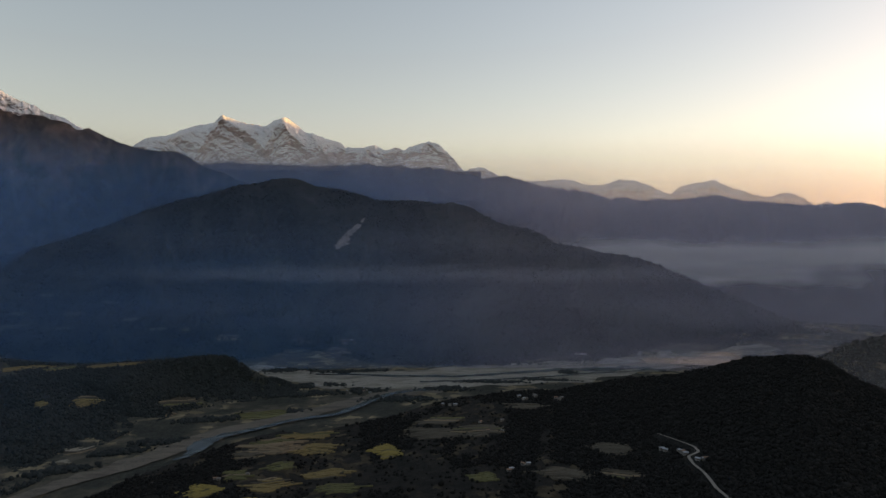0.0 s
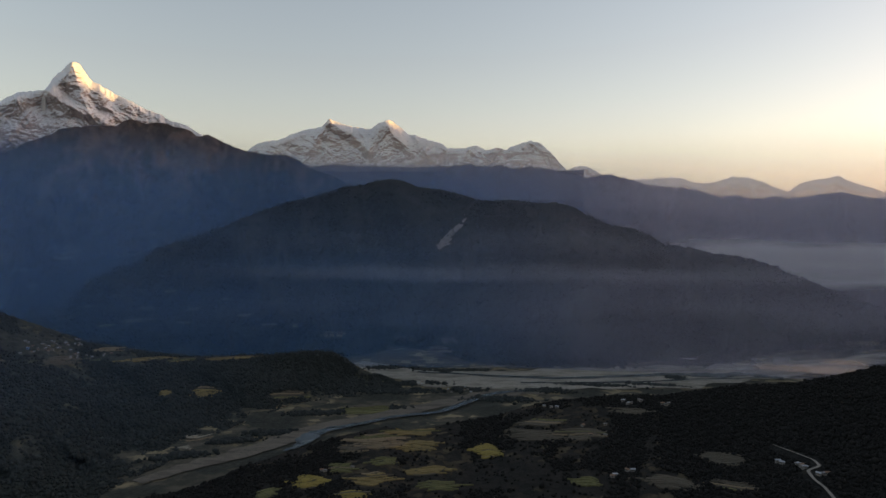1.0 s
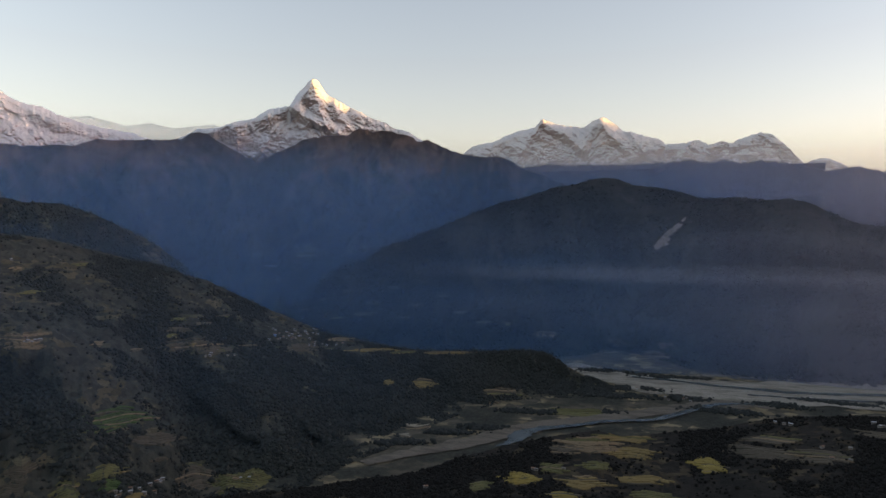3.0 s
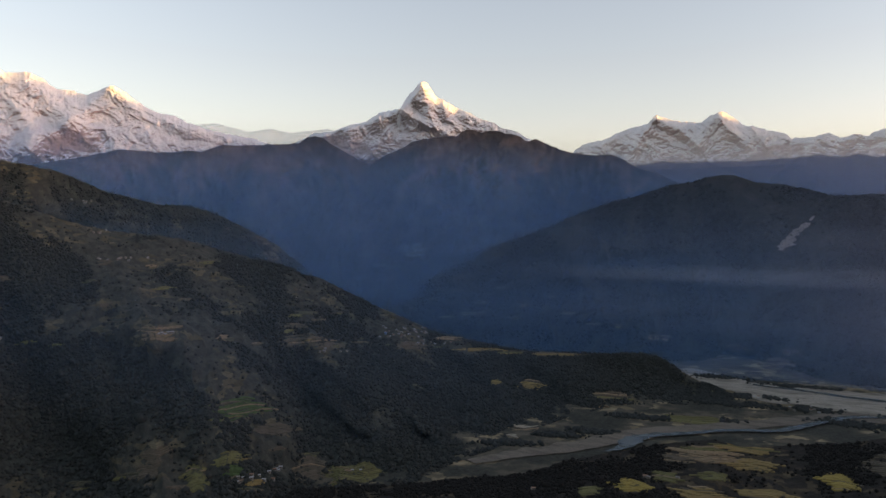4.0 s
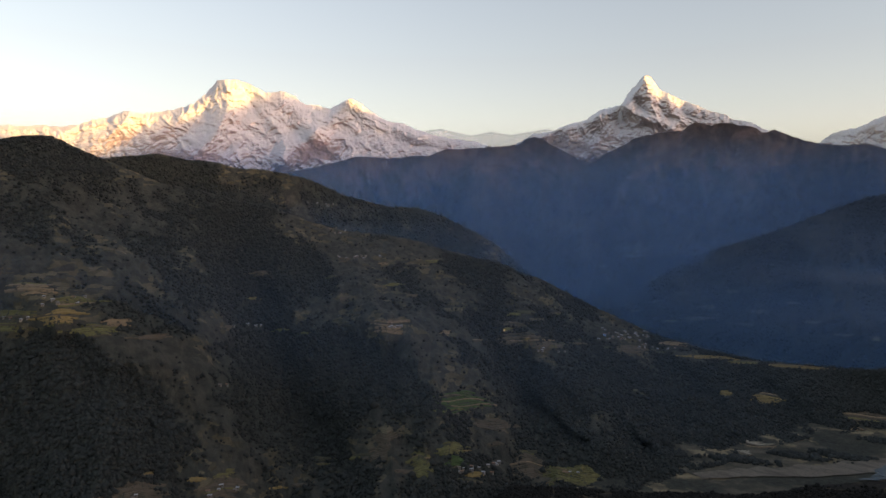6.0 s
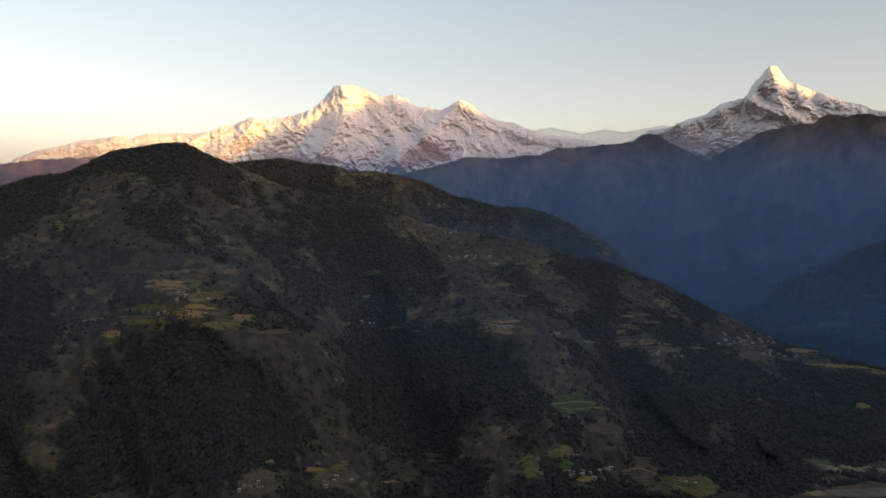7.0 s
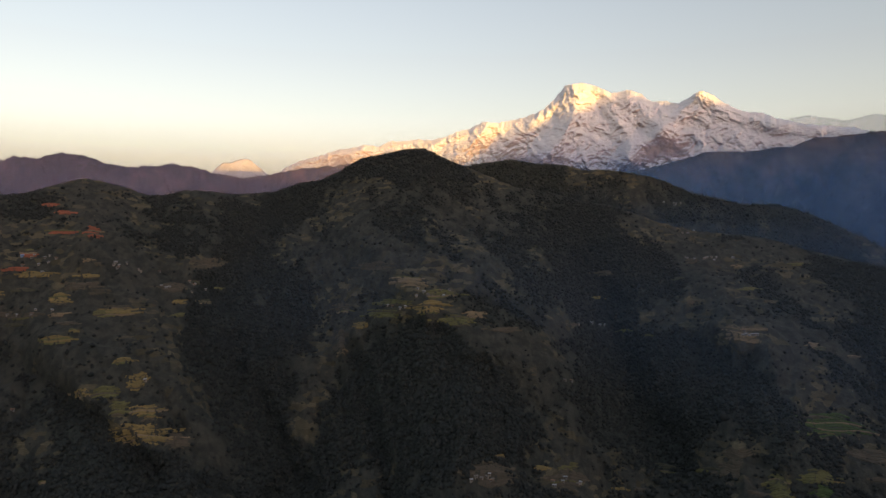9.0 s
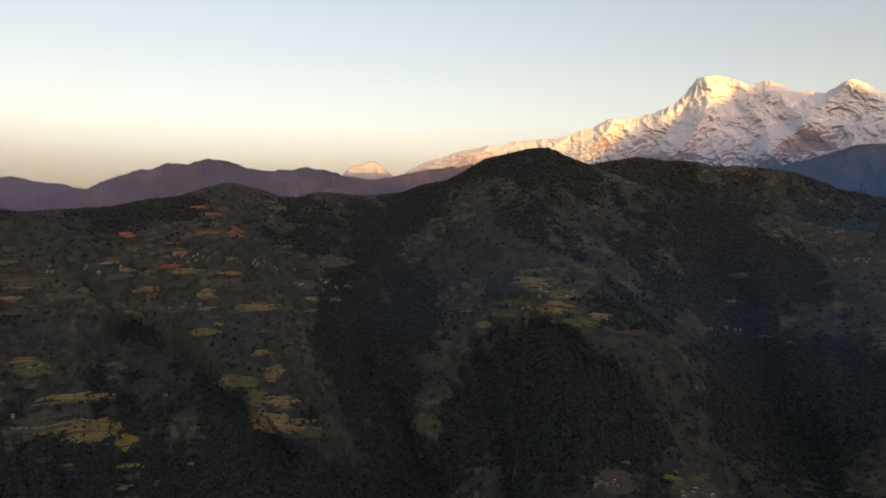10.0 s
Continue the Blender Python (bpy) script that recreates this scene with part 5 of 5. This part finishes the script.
PHI = (1 + 5**0.5) / 2
ICO = np.array([(-1, PHI, 0), (1, PHI, 0), (-1, -PHI, 0), (1, -PHI, 0), (0, -1, PHI), (0, 1, PHI), (0, -1, -PHI), (0, 1, -PHI), (PHI, 0, -1), (PHI, 0, 1), (-PHI, 0, -1), (-PHI, 0, 1)]) / 1.9
ICO_FACES = np.array("0 11 5 0 5 1 0 1 7 0 7 10 0 10 11 1 5 9 5 11 4 11 10 2 10 7 6 7 1 8 3 9 4 3 4 2 3 2 6 3 6 8 3 8 9 4 9 5 2 4 11 6 2 10 8 6 7 9 8 1".split(), int).reshape(-1, 3)


OCT = np.array([(1, 0, 0), (0, 1, 0), (-1, 0, 0), (0, -1, 0), (0, 0, 1), (0, 0, -1)]) * 1.05
OCT_FACES = np.array([(0, 1, 4), (1, 2, 4), (2, 3, 4), (3, 0, 4), (1, 0, 5), (2, 1, 5), (3, 2, 5), (0, 3, 5)])


def woods(hill, count, size, mat, label, dense, seed, only=(), rows_from=0.0, crown=(ICO, ICO_FACES)):
    """Crowns of a wood joined in one mesh: thick where the land lies wild, thin between the plots."""
    g = np.random.RandomState(seed)
    az, r, z, wood = HILLS[hill]
    n = count * 4
    v, u = g.uniform(rows_from, 0.995, n) * (r.shape[0] - 1), g.uniform(0.002, 0.998, n) * (len(az) - 1)
    if only:
        who = g.randint(0, len(only), n)
        o = np.array(only)[who]
        bb, far_ = o[:, 0] + o[:, 2] * 0.5 * g.normal(0, 1, n), o[:, 1] + o[:, 3] * 0.5 * g.normal(0, 1, n)
        u = (bb - az[0]) / (az[1] - az[0])
        v = np.interp(far_, r[:, 0], np.arange(r.shape[0]))
    i, j = np.clip(v.astype(int), 0, r.shape[0] - 2), np.clip(u.astype(int), 0, len(az) - 2)
    fv, fu = v - i, u - j

    def at(a):
        return (a[i, j] * (1 - fu) + a[i, j + 1] * fu) * (1 - fv) + (a[i + 1, j] * (1 - fu) + a[i + 1, j + 1] * fu) * fv

    rr, zz, bb = at(r), at(z), az[j] + fu * (az[1] - az[0])
    x, y = plan(bb, rr)
    dip = np.degrees(np.arctan2(zz, rr))
    wild = at(wood)
    keep = g.uniform(0, 1, n) < np.clip((wild - dense) / 0.16 + 0.5, 0.04, 1.0)
    for b0, d0, w, h in CLEAR.get(hill, ()):
        keep &= ((bb - b0) / (w * 0.8)) ** 2 + ((dip - d0) / (h * 0.8 + 0.04)) ** 2 > 1
    for where, b0, d0 in HOMES:
        if where == hill:
            keep &= (np.abs(bb - b0) > 0.22) | (np.abs(dip - d0 + 0.05) > 0.22)
    if hill == "fore":
        for b0, d0 in [(q[0] * (1 - f) + w[0] * f, q[1] * (1 - f) + w[1] * f) for q, w in zip(ROAD, ROAD[1:]) for f in (0, 0.33, 0.67)]:
            keep &= (np.abs(bb - b0) > 0.3) | (np.abs(dip - d0 + 0.1) > 0.28)
    pick = np.nonzero(keep)[0][:count]
    n = len(pick)
    wide = size * g.lognormal(0, 0.28, n)
    tall = wide * g.uniform(0.65, 1.2, n)
    form, sides = crown
    shape = form[None] * (1 + 0.28 * g.uniform(-1, 1, (n, len(form), 1)))
    a = g.uniform(0, 6.28, n)
    c, s = np.cos(a)[:, None], np.sin(a)[:, None]
    px = (shape[..., 0] * c - shape[..., 1] * s) * wide[:, None] * 0.5 + x[pick][:, None]
    py = (shape[..., 0] * s + shape[..., 1] * c) * wide[:, None] * 0.5 + y[pick][:, None]
    pz = (shape[..., 2] * 0.5 + 0.2) * tall[:, None] + zz[pick][:, None]
    verts = np.stack([px, py, pz], -1).reshape(-1, 3)
    faces = (sides[None] + len(form) * np.arange(n)[:, None, None]).reshape(-1)
    me = bpy.data.meshes.new("woods")
    me.vertices.add(len(verts))
    me.vertices.foreach_set("co", verts.astype(np.float32).ravel())
    me.loops.add(len(faces))
    me.loops.foreach_set("vertex_index", faces.astype(np.int32))
    me.polygons.add(len(faces) // 3)
    me.polygons.foreach_set("loop_start", np.arange(0, len(faces), 3, dtype=np.int32))
    me.polygons.foreach_set("use_smooth", np.ones(len(faces) // 3, bool))
    me.update(calc_edges=True)
    me.materials.append(mat)
    return tagged(new("woods", me), label, "trees", kind="stuff")


LEAVES = leaf_material("forest_leaves", (0.043, 0.050, 0.048))
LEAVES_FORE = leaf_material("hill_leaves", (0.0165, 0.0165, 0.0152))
woods("village_ridge", 100000, 6.6, LEAVES, "dark broadleaf forest on the steep ridge", -0.02, 11, crown=(OCT, OCT_FACES))
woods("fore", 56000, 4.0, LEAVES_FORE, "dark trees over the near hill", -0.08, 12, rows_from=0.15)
LEAVES_MID = leaf_material("slope_leaves", (0.021, 0.028, 0.029))
woods("forested_hill", 20000, 11.0, LEAVES_MID, "dark forest on the hazy hill", -0.1, 16, crown=(OCT, OCT_FACES))
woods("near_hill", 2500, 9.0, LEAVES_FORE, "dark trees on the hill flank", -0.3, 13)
woods("wooded_ridge", 14000, 9.0, LEAVES, "dark forest on the wooded ridge", -0.15, 14, crown=(OCT, OCT_FACES))
# groves on the plain: (bearing, distance, half sizes)
GROVES = [(-5.0, 2390, 2.0, 30), (-2.5, 2130, 2.2, 30), (1.5, 2040, 1.6, 25), (4.5, 1930, 2.4, 28), (8.0, 2050, 2.0, 22), (-8.5, 2060, 2.0, 45), (-3.8, 2020, 3.0, 25), (18.0, 2330, 0.7, 22),
          (27.5, 3080, 3.0, 45), (33.0, 3160, 4.2, 45), (37.0, 3180, 3.0, 50), (36.5, 3560, 3.0, 40), (39.0, 3500, 2.5, 60), (25.0, 3350, 1.5, 30), (32.5, 3760, 5.0, 40), (-14.0, 1640, 1.5, 14), (-21.0, 1520, 2.0, 16), (-17.0, 1600, 1.8, 12), (-10.5, 1800, 2.5, 18), (-6.0, 1830, 2.5, 16), (0.5, 2330, 2.5, 14), (12.0, 2150, 3.0, 12), (16.5, 2200, 2.0, 14)]
woods("plain", 6500, 8.0, LEAVES, "dark groves on the valley floor", -2.0, 15, only=GROVES)
